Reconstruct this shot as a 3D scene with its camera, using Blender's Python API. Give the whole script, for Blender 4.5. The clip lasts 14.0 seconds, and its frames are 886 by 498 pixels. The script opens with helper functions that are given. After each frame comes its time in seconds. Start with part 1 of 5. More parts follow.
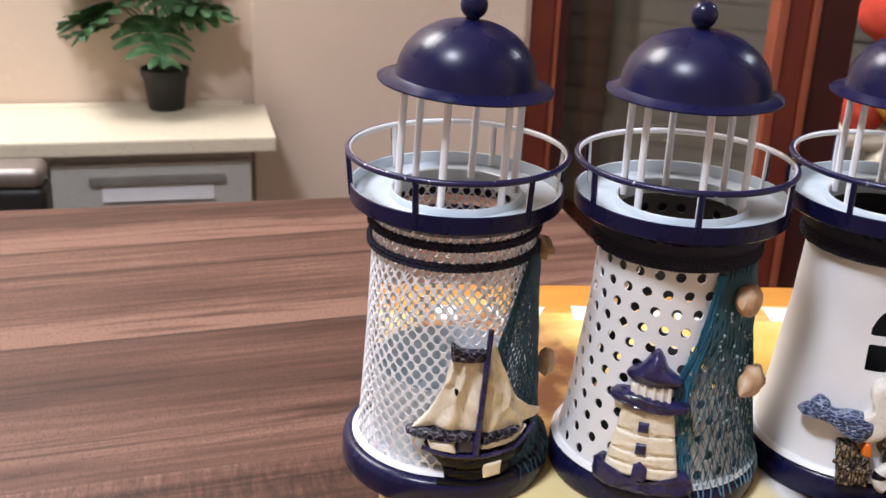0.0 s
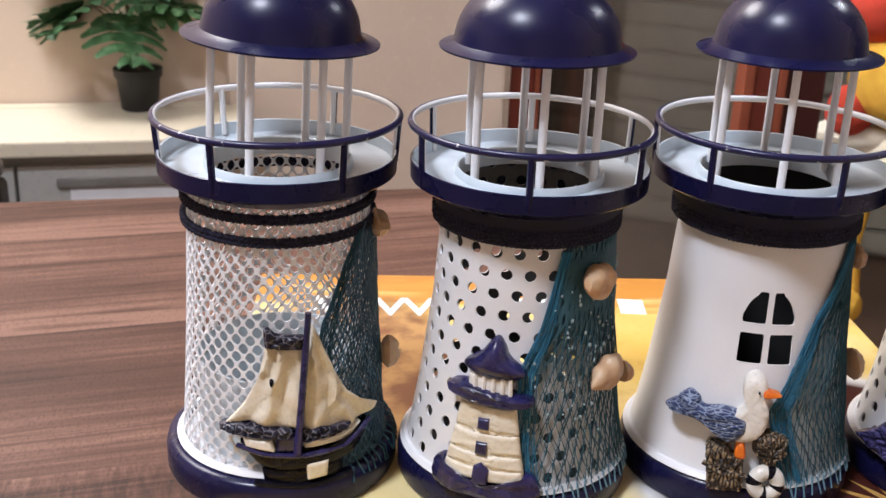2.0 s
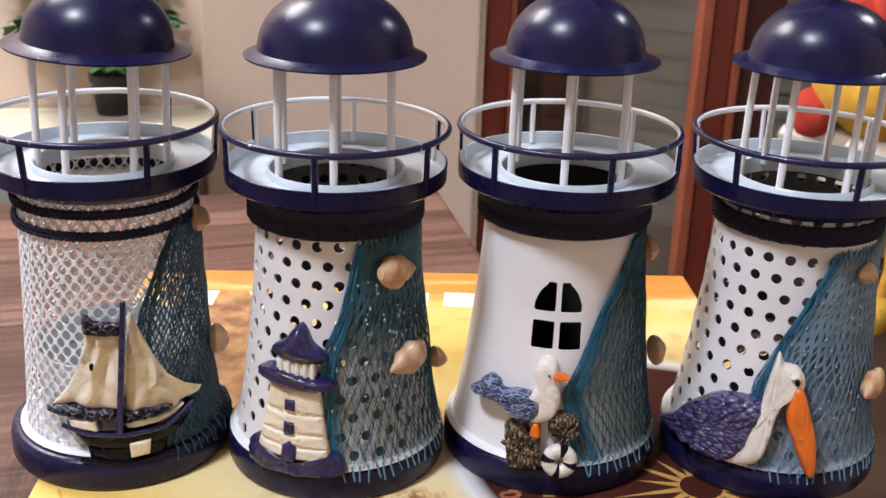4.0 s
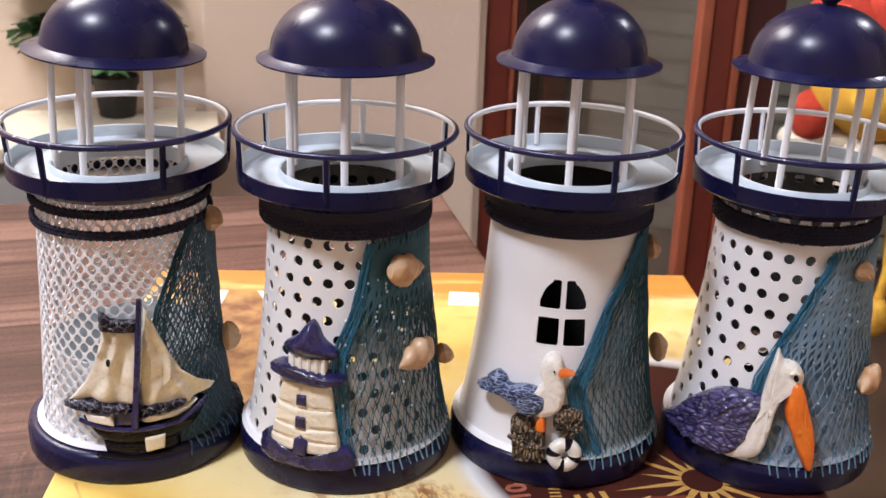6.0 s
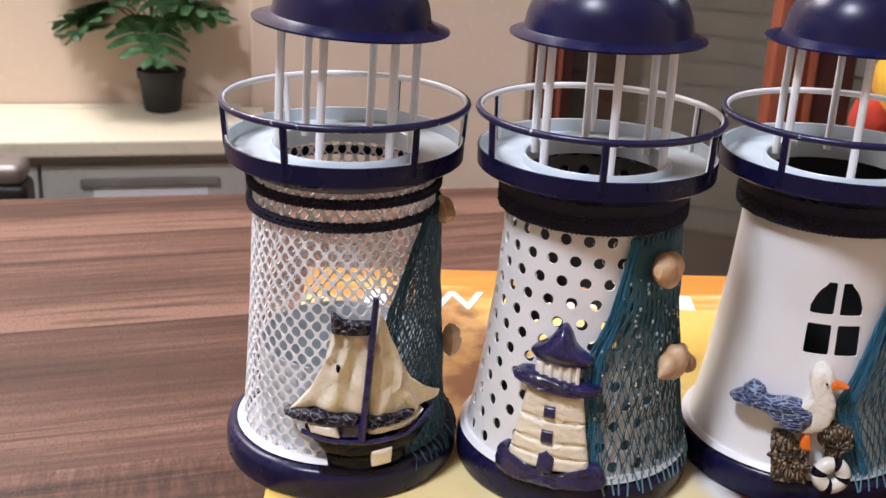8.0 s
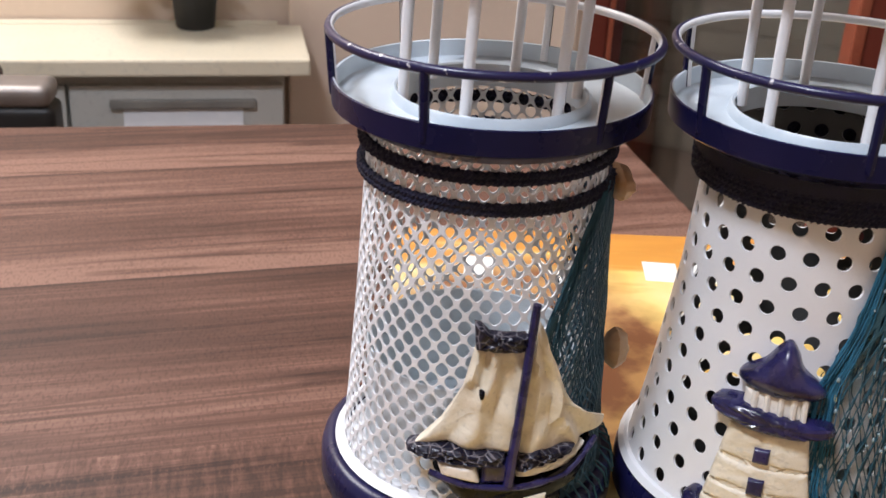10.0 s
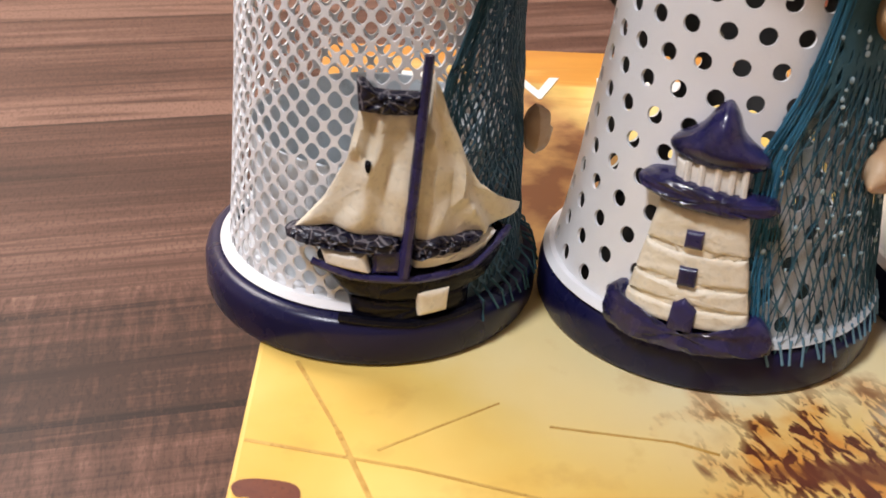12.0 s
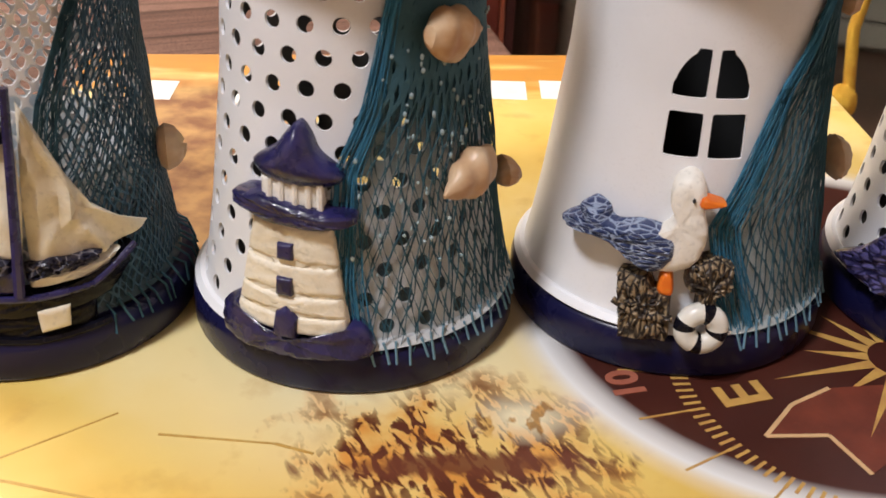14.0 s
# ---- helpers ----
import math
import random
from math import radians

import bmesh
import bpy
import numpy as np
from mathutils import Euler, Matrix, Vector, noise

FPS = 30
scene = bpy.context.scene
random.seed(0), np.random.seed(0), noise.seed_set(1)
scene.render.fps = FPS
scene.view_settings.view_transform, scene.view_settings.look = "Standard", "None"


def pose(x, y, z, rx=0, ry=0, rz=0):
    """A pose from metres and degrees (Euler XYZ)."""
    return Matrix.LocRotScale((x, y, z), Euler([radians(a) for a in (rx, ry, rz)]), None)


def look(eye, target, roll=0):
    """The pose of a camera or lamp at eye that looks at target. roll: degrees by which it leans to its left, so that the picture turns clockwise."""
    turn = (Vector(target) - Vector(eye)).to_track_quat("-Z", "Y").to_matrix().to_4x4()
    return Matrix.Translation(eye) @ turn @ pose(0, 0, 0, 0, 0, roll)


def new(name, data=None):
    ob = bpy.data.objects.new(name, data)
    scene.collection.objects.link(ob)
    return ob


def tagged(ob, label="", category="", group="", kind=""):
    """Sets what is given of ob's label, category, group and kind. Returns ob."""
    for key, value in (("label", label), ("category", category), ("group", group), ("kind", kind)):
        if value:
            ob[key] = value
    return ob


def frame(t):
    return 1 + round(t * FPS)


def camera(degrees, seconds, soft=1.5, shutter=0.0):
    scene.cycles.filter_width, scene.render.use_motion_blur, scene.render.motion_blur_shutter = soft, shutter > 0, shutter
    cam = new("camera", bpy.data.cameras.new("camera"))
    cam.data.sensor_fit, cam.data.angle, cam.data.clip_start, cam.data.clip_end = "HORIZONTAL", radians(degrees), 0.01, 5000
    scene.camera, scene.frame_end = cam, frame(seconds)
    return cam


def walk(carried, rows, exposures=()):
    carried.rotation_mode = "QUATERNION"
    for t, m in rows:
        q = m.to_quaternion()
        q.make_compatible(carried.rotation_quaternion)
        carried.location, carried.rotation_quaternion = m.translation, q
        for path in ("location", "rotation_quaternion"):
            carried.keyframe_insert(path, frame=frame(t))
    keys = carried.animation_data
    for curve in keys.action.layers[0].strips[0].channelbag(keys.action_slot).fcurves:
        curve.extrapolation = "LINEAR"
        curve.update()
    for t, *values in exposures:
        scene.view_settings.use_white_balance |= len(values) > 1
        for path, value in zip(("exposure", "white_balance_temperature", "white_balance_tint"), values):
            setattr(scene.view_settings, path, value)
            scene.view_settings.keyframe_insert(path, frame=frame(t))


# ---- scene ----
cam = camera(43.4, 14.0)
cam.data.dof.use_dof, cam.data.dof.focus_distance, cam.data.dof.aperture_fstop = True, 0.345, 44.0
PATH = [
    (0, (0.0064, 0.0018, 1.1100), (0.0108, 0.9316, 0.7420), 2.46),
    (0.5, (0.0149, 0.0335, 1.0916), (0.0135, 0.9655, 0.7292), 2.34),
    (1, (0.0355, 0.0444, 1.0872), (0.0291, 0.9767, 0.7256), 2.31),
    (1.5, (0.0591, 0.0425, 1.0920), (0.0496, 0.9749, 0.7307), 2.19),
    (2, (0.0737, 0.0395, 1.0850), (0.0635, 0.9726, 0.7254), 2.26),
    (2.5, (0.0910, 0.0303, 1.0900), (0.0784, 0.9633, 0.7302), 2.11),
    (3, (0.1104, 0.0196, 1.0948), (0.0965, 0.9523, 0.7345), 2.14),
    (3.5, (0.1291, 0.0171, 1.0927), (0.1106, 0.9490, 0.7303), 2.02),
    (4, (0.1464, 0.0149, 1.0938), (0.1261, 0.9487, 0.7367), 1.91),
    (6.5, (0.1408, 0.0040, 1.0963), (0.1219, 0.9390, 0.7421), 1.89),
    (7, (0.0943, 0.0081, 1.0890), (0.0809, 0.9440, 0.7370), 2.17),
    (7.5, (0.0694, 0.0165, 1.0821), (0.0543, 0.9530, 0.7319), 2.36),
    (10, (0.0129, 0.1301, 1.0575), (-0.0222, 1.0366, 0.6367), 3.10),
    (10.5, (0.0162, 0.1292, 1.0457), (-0.0178, 1.0245, 0.6017), 3.21),
    (11, (0.0198, 0.1350, 1.0296), (-0.0136, 1.0194, 0.5642), 3.19),
    (11.5, (0.0288, 0.1482, 1.0167), (-0.0030, 1.0217, 0.5308), 3.21),
    (12, (0.0395, 0.1541, 1.0127), (0.0092, 1.0197, 0.5129), 3.22),
    (12.5, (0.0607, 0.1539, 1.0162), (0.0247, 1.0152, 0.5095), 2.70),
    (13, (0.0774, 0.1549, 1.0152), (0.0474, 1.0158, 0.5074), 2.31),
    (13.5, (0.1001, 0.1536, 1.0227), (0.0835, 1.0123, 0.5106), 1.96),
    (14, (0.1212, 0.1501, 1.0284), (0.1224, 1.0079, 0.5144), 1.86),
]
walk(cam, [(t, look(eye, target, roll)) for t, eye, target, roll in PATH],
     exposures=[(0.0, -0.02, 6450, 12), (3.0, -0.06, 6400, 12), (4.0, 0.0, 6450, 13), (6.5, 0.07, 6550, 15), (7.5, 0.0, 6500, 14), (10.0, -0.14, 6400, 11), (11.0, -0.04, 6550, 12), (12.0, -0.2, 6900, 12), (13.2, -0.19, 7000, 12), (14.0, -0.1, 7050, 12)])

# ---- world, light ----
world = bpy.data.worlds.new("world")
scene.world = world
world.use_nodes = True
world.node_tree.nodes["Background"].inputs[0].default_value = (0.9, 0.75, 0.6, 1)
world.node_tree.nodes["Background"].inputs[1].default_value = 0.12


def lamp(name, x, y, z, power, size, colour):
    data = bpy.data.lights.new(name, "AREA")
    data.shape, data.size, data.energy, data.color = "DISK", size, power, colour
    ob = new(name, data)
    ob.matrix_world = pose(x, y, z)
    return ob


CEIL = 2.6
lamp("ceiling_lamp_light", -0.54, -0.19, CEIL - 0.12, 35.5, 0.3, (0.88, 0.93, 1.05))
lamp("doorway_lamp_light", 0.73, 0.8, 1.5, 2.0, 0.06, (0.92, 0.97, 1.05))
# added soft fill, no real lamp: brightens the cabinet and the wall behind
lamp("cabinet_fill_light", -1.1, 1.35, CEIL - 0.06, 57, 0.9, (0.98, 0.96, 0.97))


# ---- materials ----
def material(name):
    m = bpy.data.materials.new(name)
    m.use_nodes = True
    return m, m.node_tree.nodes, m.node_tree.links, m.node_tree.nodes["Principled BSDF"]


def mixed(n, l, fac, a, b):
    """A colour between a and b by the socket fac."""
    x = n.new("ShaderNodeMix")
    x.data_type = "RGBA"
    l.new(fac, x.inputs[0])
    for k, c in ((6, a), (7, b)):
        if isinstance(c, tuple):
            x.inputs[k].default_value = (*c, 1)
        else:
            l.new(c, x.inputs[k])
    return x.outputs[2]


def ramp(n, l, fac, stops):
    r = n.new("ShaderNodeValToRGB")
    l.new(fac, r.inputs[0])
    while len(r.color_ramp.elements) < len(stops):
        r.color_ramp.elements.new(0.5)
    for e, (p, c) in zip(r.color_ramp.elements, stops):
        e.position, e.color = p, (*c, 1)
    return r.outputs[0]


def noise_of(n, l, scale, detail=3, stretch=None, kind="Object"):
    tc = n.new("ShaderNodeTexCoord")
    t = n.new("ShaderNodeTexNoise")
    t.inputs["Scale"].default_value, t.inputs["Detail"].default_value = scale, detail
    if stretch:
        mp = n.new("ShaderNodeMapping")
        mp.inputs["Scale"].default_value = stretch
        l.new(tc.outputs[kind], mp.inputs[0])
        l.new(mp.outputs[0], t.inputs["Vector"])
    else:
        l.new(tc.outputs[kind], t.inputs["Vector"])
    return t.outputs["Fac"]


def bump(n, l, b, height, strength, distance):
    k = n.new("ShaderNodeBump")
    k.inputs["Strength"].default_value, k.inputs["Distance"].default_value = strength, distance
    l.new(height, k.inputs["Height"])
    l.new(k.outputs[0], b.inputs["Normal"])


def math_node(n, l, op, a, b=None):
    k = n.new("ShaderNodeMath")
    k.operation = op
    for i, v in enumerate((a, b)):
        if v is None:
            continue
        if isinstance(v, (int, float)):
            k.inputs[i].default_value = v
        else:
            l.new(v, k.inputs[i])
    return k.outputs[0]


def worn(name, base, dark, rough=0.45, big=30, fine=400, relief=0.15, dist=0.0004, metal=0.0, lo=0.35, hi=0.7, coat=0.0, spec=0.5, grain=0.85):
    """A surface with two scales of unevenness: broad blotches and a fine grain."""
    m, n, l, b = material(name)
    f1 = noise_of(n, l, big, 4)
    f2 = noise_of(n, l, fine, 3)
    r1 = ramp(n, l, f1, [(lo, (0, 0, 0)), (hi, (1, 1, 1))])
    c = mixed(n, l, r1, dark, base)
    mid = tuple(grain * v for v in base)
    c2 = mixed(n, l, ramp(n, l, f2, [(0.3, (0, 0, 0)), (0.45, (1, 1, 1))]), mid, c)
    l.new(c2, b.inputs["Base Color"])
    rr = n.new("ShaderNodeMapRange")
    rr.inputs[3].default_value, rr.inputs[4].default_value = rough - 0.08, rough + 0.1
    l.new(f1, rr.inputs[0])
    l.new(rr.outputs[0], b.inputs["Roughness"])
    b.inputs["Metallic"].default_value = metal
    b.inputs["Coat Weight"].default_value = coat
    b.inputs["Specular IOR Level"].default_value = spec
    bump(n, l, b, f2, relief, dist)
    return m


navy = worn("navy_enamel", (0.0088, 0.009, 0.05), (0.0068, 0.007, 0.037), 0.27, 60, 900, 0.05, 0.0002, grain=0.92, spec=0.3)
rope_navy = worn("navy_rope", (0.011, 0.011, 0.04), (0.006, 0.006, 0.02), 0.8, 200, 2500, 0.5, 0.0006)
# white enamel of the ledge, with the dome's bluish shade in its colour
shaded_ledge = worn("shaded_white_enamel", (0.6, 0.67, 0.72), (0.5, 0.57, 0.63), 0.3, 90, 1200, 0.1, 0.0002, grain=0.93)
white = worn("white_enamel", (0.83, 0.84, 0.86), (0.78, 0.79, 0.81), 0.38, 40, 1200, 0.08, 0.0002, grain=0.95)
wall_paint = worn("beige_wall_paint", (0.71, 0.575, 0.46), (0.66, 0.53, 0.42), 0.7, 3, 90, 0.03, 0.0005, grain=0.98)
cream = worn("cream_laminate", (0.78, 0.71, 0.56), (0.72, 0.65, 0.5), 0.4, 5, 120, 0.05, 0.0005)
grey_white = worn("grey_white_front", (0.62, 0.62, 0.58), (0.56, 0.56, 0.52), 0.4, 5, 120, 0.05, 0.0005)
black_plastic = worn("black_plastic", (0.018, 0.018, 0.018), (0.012, 0.012, 0.012), 0.5, 20, 300)
floor_mat = worn("dark_floor_boards", (0.12, 0.07, 0.045), (0.07, 0.04, 0.025), 0.45, 6, 80)
ceiling_paint = worn("ceiling_paint", (0.8, 0.78, 0.74), (0.75, 0.73, 0.7), 0.8, 3, 80)
red_wood = worn("red_brown_wood", (0.22, 0.04, 0.022), (0.13, 0.022, 0.014), 0.35, 8, 160, 0.1, 0.0006)
chipped_navy = worn("chipped_navy_enamel", (0.0095, 0.009, 0.058), (0.6, 0.6, 0.62), 0.3, 420, 900, 0.2, 0.0003, lo=0.33, hi=0.36)
blind_grey = worn("grey_slat", (0.27, 0.255, 0.205), (0.19, 0.18, 0.145), 0.5, 5, 120)


def wood_table():
    """Brown laminate laid in broad strips, with long grain and dark fissures."""
    m, n, l, b = material("brown_wood_grain")
    tc = n.new("ShaderNodeTexCoord")
    sep = n.new("ShaderNodeSeparateXYZ")
    l.new(tc.outputs["Object"], sep.inputs[0])
    across = math_node(n, l, "SUBTRACT", sep.outputs[1], math_node(n, l, "MULTIPLY", sep.outputs[0], 0.08))
    place = math_node(n, l, "DIVIDE", math_node(n, l, "SUBTRACT", across, 0.342), 0.1825)
    strip = math_node(n, l, "FLOOR", place)
    part_ = math_node(n, l, "SUBTRACT", place, strip)
    wn = n.new("ShaderNodeTexWhiteNoise")
    wn.noise_dimensions = "1D"
    l.new(math_node(n, l, "ADD", strip, 3.3), wn.inputs["W"])
    shift = n.new("ShaderNodeCombineXYZ")
    l.new(math_node(n, l, "ADD", sep.outputs[0], math_node(n, l, "MULTIPLY", strip, 3.7)), shift.inputs[0])
    l.new(across, shift.inputs[1])

    def grain(sx, sy, detail, warp=0.0):
        mp = n.new("ShaderNodeMapping")
        mp.inputs["Scale"].default_value = (sx, sy, 1)
        l.new(shift.outputs[0], mp.inputs[0])
        t = n.new("ShaderNodeTexNoise")
        t.inputs["Scale"].default_value, t.inputs["Detail"].default_value, t.inputs["Distortion"].default_value = 1.0, detail, warp
        l.new(mp.outputs[0], t.inputs["Vector"])
        return t.outputs["Fac"]

    broad, long_, fine, thread = grain(0.9, 11, 3, 0.5), grain(3.2, 130, 5, 0.6), grain(3.4, 44, 6, 1.6), grain(14, 420, 3, 0.3)
    cross, pore = grain(190, 26, 3, 1.2), grain(700, 240, 2)
    near_strip = math_node(n, l, "LESS_THAN", strip, 0.0)
    band = n.new("ShaderNodeTexWhiteNoise")
    band.noise_dimensions = "1D"
    slant = math_node(n, l, "ADD", across, math_node(n, l, "MULTIPLY", sep.outputs[0], 0.02))
    l.new(math_node(n, l, "FLOOR", math_node(n, l, "MULTIPLY", slant, 15.3)), band.inputs["W"])
    tone = math_node(n, l, "ADD", math_node(n, l, "MULTIPLY", broad, 0.5), math_node(n, l, "MULTIPLY", long_, 0.32))
    tone = math_node(n, l, "ADD", tone, math_node(n, l, "MULTIPLY", math_node(n, l, "SUBTRACT", thread, 0.24), 0.2))
    tone = math_node(n, l, "ADD", tone, math_node(n, l, "MULTIPLY", math_node(n, l, "SUBTRACT", band.outputs["Value"], 0.5), 0.13))
    tone = math_node(n, l, "ADD", tone, math_node(n, l, "MULTIPLY", math_node(n, l, "SUBTRACT", cross, 0.5), math_node(n, l, "ADD", 0.05, math_node(n, l, "MULTIPLY", near_strip, 0.3))))
    # far strips paler: own tone, plus the brighter light there put into the colour
    tone = math_node(n, l, "ADD", tone, math_node(n, l, "SUBTRACT", 0.085, math_node(n, l, "MULTIPLY", math_node(n, l, "LESS_THAN", strip, 1.0), 0.13)))
    tone = math_node(n, l, "ADD", tone, math_node(n, l, "MULTIPLY", near_strip, 0.03))
    tone = math_node(n, l, "ADD", tone, math_node(n, l, "MULTIPLY", wn.outputs["Value"], 0.03))
    # each plank is pale along its near edge and dark at its far joint
    pale = ramp(n, l, part_, [(0.0, (1, 1, 1)), (0.1, (0.75, 0.75, 0.75)), (0.3, (0, 0, 0))])
    tone = math_node(n, l, "ADD", tone, math_node(n, l, "MULTIPLY", pale, 0.12))
    joint = ramp(n, l, part_, [(0.86, (0, 0, 0)), (0.975, (0.55, 0.55, 0.55)), (0.99, (1, 1, 1))])
    tone = math_node(n, l, "SUBTRACT", tone, math_node(n, l, "MULTIPLY", joint, math_node(n, l, "SUBTRACT", 0.14, math_node(n, l, "MULTIPLY", near_strip, 0.24))))
    tone = math_node(n, l, "ADD", 0.52, math_node(n, l, "MULTIPLY", math_node(n, l, "SUBTRACT", tone, 0.515), 1.2))
    c = ramp(n, l, tone, [(0.34, (0.044, 0.0188, 0.0123)), (0.45, (0.09, 0.04, 0.0265)), (0.54, (0.137, 0.0655, 0.0455)), (0.68, (0.243, 0.133, 0.096))])
    fissure = ramp(n, l, fine, [(0.32, (0.34, 0.27, 0.25)), (0.37, (0.62, 0.56, 0.53)), (0.43, (1, 1, 1))])
    deep = ramp(n, l, grain(1.5, 66, 4, 0.7), [(0.37, (0.17, 0.11, 0.09)), (0.41, (0.45, 0.38, 0.35)), (0.445, (1, 1, 1))])
    vein = ramp(n, l, grain(0.7, 105, 2, 0.25), [(0.3, (0.3, 0.23, 0.2)), (0.335, (0.6, 0.53, 0.5)), (0.37, (1, 1, 1))])
    lined = n.new("ShaderNodeMix")
    lined.data_type, lined.blend_type = "RGBA", "MULTIPLY"
    lined.inputs[0].default_value = 1.0
    l.new(fissure, lined.inputs[6])
    l.new(vein, lined.inputs[7])
    fissure = lined.outputs[2]
    fissure = mixed(n, l, near_strip, fissure, deep)
    g = mixed(n, l, ramp(n, l, pore, [(0.36, (0, 0, 0)), (0.5, (1, 1, 1))]), (0.66, 0.62, 0.6), fissure)
    x = n.new("ShaderNodeMix")
    x.data_type, x.blend_type = "RGBA", "MULTIPLY"
    x.inputs[0].default_value = 0.9
    l.new(c, x.inputs[6])
    l.new(g, x.inputs[7])
    l.new(x.outputs[2], b.inputs["Base Color"])
    b.inputs["Roughness"].default_value = 0.5
    b.inputs["Specular IOR Level"].default_value = 0.36
    bump(n, l, b, fine, 0.2, 0.0006)
    return m


wood = wood_table()


# ---- helpers of this scene ----
def mesh_of(name, bm, mats, smooth=True):
    me = bpy.data.meshes.new(name)
    bm.normal_update()
    bm.to_mesh(me)
    bm.free()
    for m in mats if isinstance(mats, (list, tuple)) else [mats]:
        me.materials.append(m)
    if smooth:
        me.shade_smooth()
        me.set_sharp_from_angle(angle=radians(40))
    return me


def part(name, bm, mats, parent=None, label="", at=None, smooth=True):
    ob = new(name, mesh_of(name, bm, mats, smooth))
    if parent:
        ob.parent = parent
    if at is not None:
        ob.matrix_basis = at
    if label:
        tagged(ob, label)
    return ob


def thing(name, at, label, category, group="", kind=""):
    ob = new(name)
    ob.empty_display_size = 0.02
    ob.matrix_basis = at
    return tagged(ob, label, category, group, kind)


def box_bm(x0, x1, y0, y1, z0, z1, bevel=0.0, bm=None, seg=2):
    own = bmesh.new()
    bmesh.ops.create_cube(own, size=1)
    for v in own.verts:
        v.co = Vector((x0 + (v.co.x + 0.5) * (x1 - x0), y0 + (v.co.y + 0.5) * (y1 - y0), z0 + (v.co.z + 0.5) * (z1 - z0)))
    if bevel:
        bmesh.ops.bevel(own, geom=list(own.edges), offset=bevel, segments=seg, affect="EDGES", profile=0.6)
    if bm is None:
        return own
    join(bm, own)
    return bm


def join(bm, other):
    me = bpy.data.meshes.new("joint")
    other.to_mesh(me)
    other.free()
    bm.from_mesh(me)
    bpy.data.meshes.remove(me)


def lathe(profile, n=96, bm=None, close=False, mat=0):
    """Turns a profile of (radius, z) round the z axis."""
    bm = bm or bmesh.new()
    rings = []
    for r, z in profile:
        if r < 1e-6:
            rings.append([bm.verts.new((0, 0, z))])
        else:
            rings.append([bm.verts.new((r * math.cos(2 * math.pi * k / n), r * math.sin(2 * math.pi * k / n), z)) for k in range(n)])
    pairs = list(zip(rings, rings[1:])) + ([(rings[-1], rings[0])] if close else [])
    for a, b in pairs:
        for k in range(n):
            j = (k + 1) % n
            if len(a) == 1 and len(b) == 1:
                continue
            if len(a) == 1:
                f = bm.faces.new((a[0], b[j], b[k]))
            elif len(b) == 1:
                f = bm.faces.new((a[k], a[j], b[0]))
            else:
                f = bm.faces.new((a[k], a[j], b[j], b[k]))
            f.material_index = mat
    return bm


def tube(points, r, n=8, bm=None, cyclic=False, mat=0, taper=None):
    """A round rod along a line of points."""
    bm = bm or bmesh.new()
    pts = [Vector(p) for p in points]
    rings = []
    for i, p in enumerate(pts):
        a = pts[i - 1] if (i > 0 or cyclic) else p
        c = pts[(i + 1) % len(pts)] if (i < len(pts) - 1 or cyclic) else p
        d = (c - a).normalized()
        up = Vector((0, 0, 1)) if abs(d.z) < 0.9 else Vector((0, 1, 0))
        s = d.cross(up).normalized()
        u = s.cross(d)
        rr = r * (taper[i] if taper else 1)
        rings.append([bm.verts.new(p + rr * (math.cos(2 * math.pi * k / n) * s + math.sin(2 * math.pi * k / n) * u)) for k in range(n)])
    for a, b in list(zip(rings, rings[1:])) + ([(rings[-1], rings[0])] if cyclic else []):
        for k in range(n):
            f = bm.faces.new((a[k], a[(k + 1) % n], b[(k + 1) % n], b[k]))
            f.material_index = mat
    if not cyclic:
        for ring in (rings[0][::-1], rings[-1]):
            bm.faces.new(ring).material_index = mat
    bmesh.ops.recalc_face_normals(bm, faces=list(bm.faces))
    return bm


# ---- the room, turned by 14 degrees against the row of lighthouses ----
ROOM = 14.0
U, V = Vector((math.cos(radians(ROOM)), math.sin(radians(ROOM)), 0)), Vector((-math.sin(radians(ROOM)), math.cos(radians(ROOM)), 0))
def room(u, v, z=0.0):
    return Vector((0, 0, z)) + u * U + v * V


def room_pose(u, v, z=0.0, turn=0.0):
    p = room(u, v, z)
    return pose(p.x, p.y, p.z, 0, 0, ROOM + turn)


def structure(name, bm, mats, label, at=None, smooth=False):
    ob = part(name, bm, mats, None, "", at, smooth)
    return tagged(ob, label, name.split("_")[0], kind="structure")


BACK, LEFT, FRONT = 2.06, -2.2, -1.9
R0 = room_pose(0, 0)
structure("floor", box_bm(LEFT - 0.1, 2.6, FRONT - 0.1, 4.2, -0.1, 0.0), floor_mat, "dark brown wooden floor under the table", R0)
structure("ceiling", box_bm(LEFT - 0.1, 2.6, FRONT - 0.1, 4.2, CEIL, CEIL + 0.1), ceiling_paint, "plain white painted ceiling", R0)
structure("wall_back", box_bm(LEFT - 0.1, 0.686, BACK, BACK + 0.1, 0, CEIL), wall_paint, "warm beige painted wall behind the cabinet", R0)
structure("wall_left", box_bm(LEFT - 0.1, LEFT, FRONT, BACK, 0, CEIL), wall_paint, "plain beige painted wall", R0)
structure("wall_front", box_bm(LEFT - 0.1, 2.6, FRONT - 0.1, FRONT, 0, CEIL), wall_paint, "plain beige painted wall", R0)
structure("wall_pilaster", box_bm(0.15, 0.668, BACK - 0.03, BACK - 0.001, 0, CEIL, 0.006), wall_paint, "slightly projecting beige wall strip beside the door", R0)

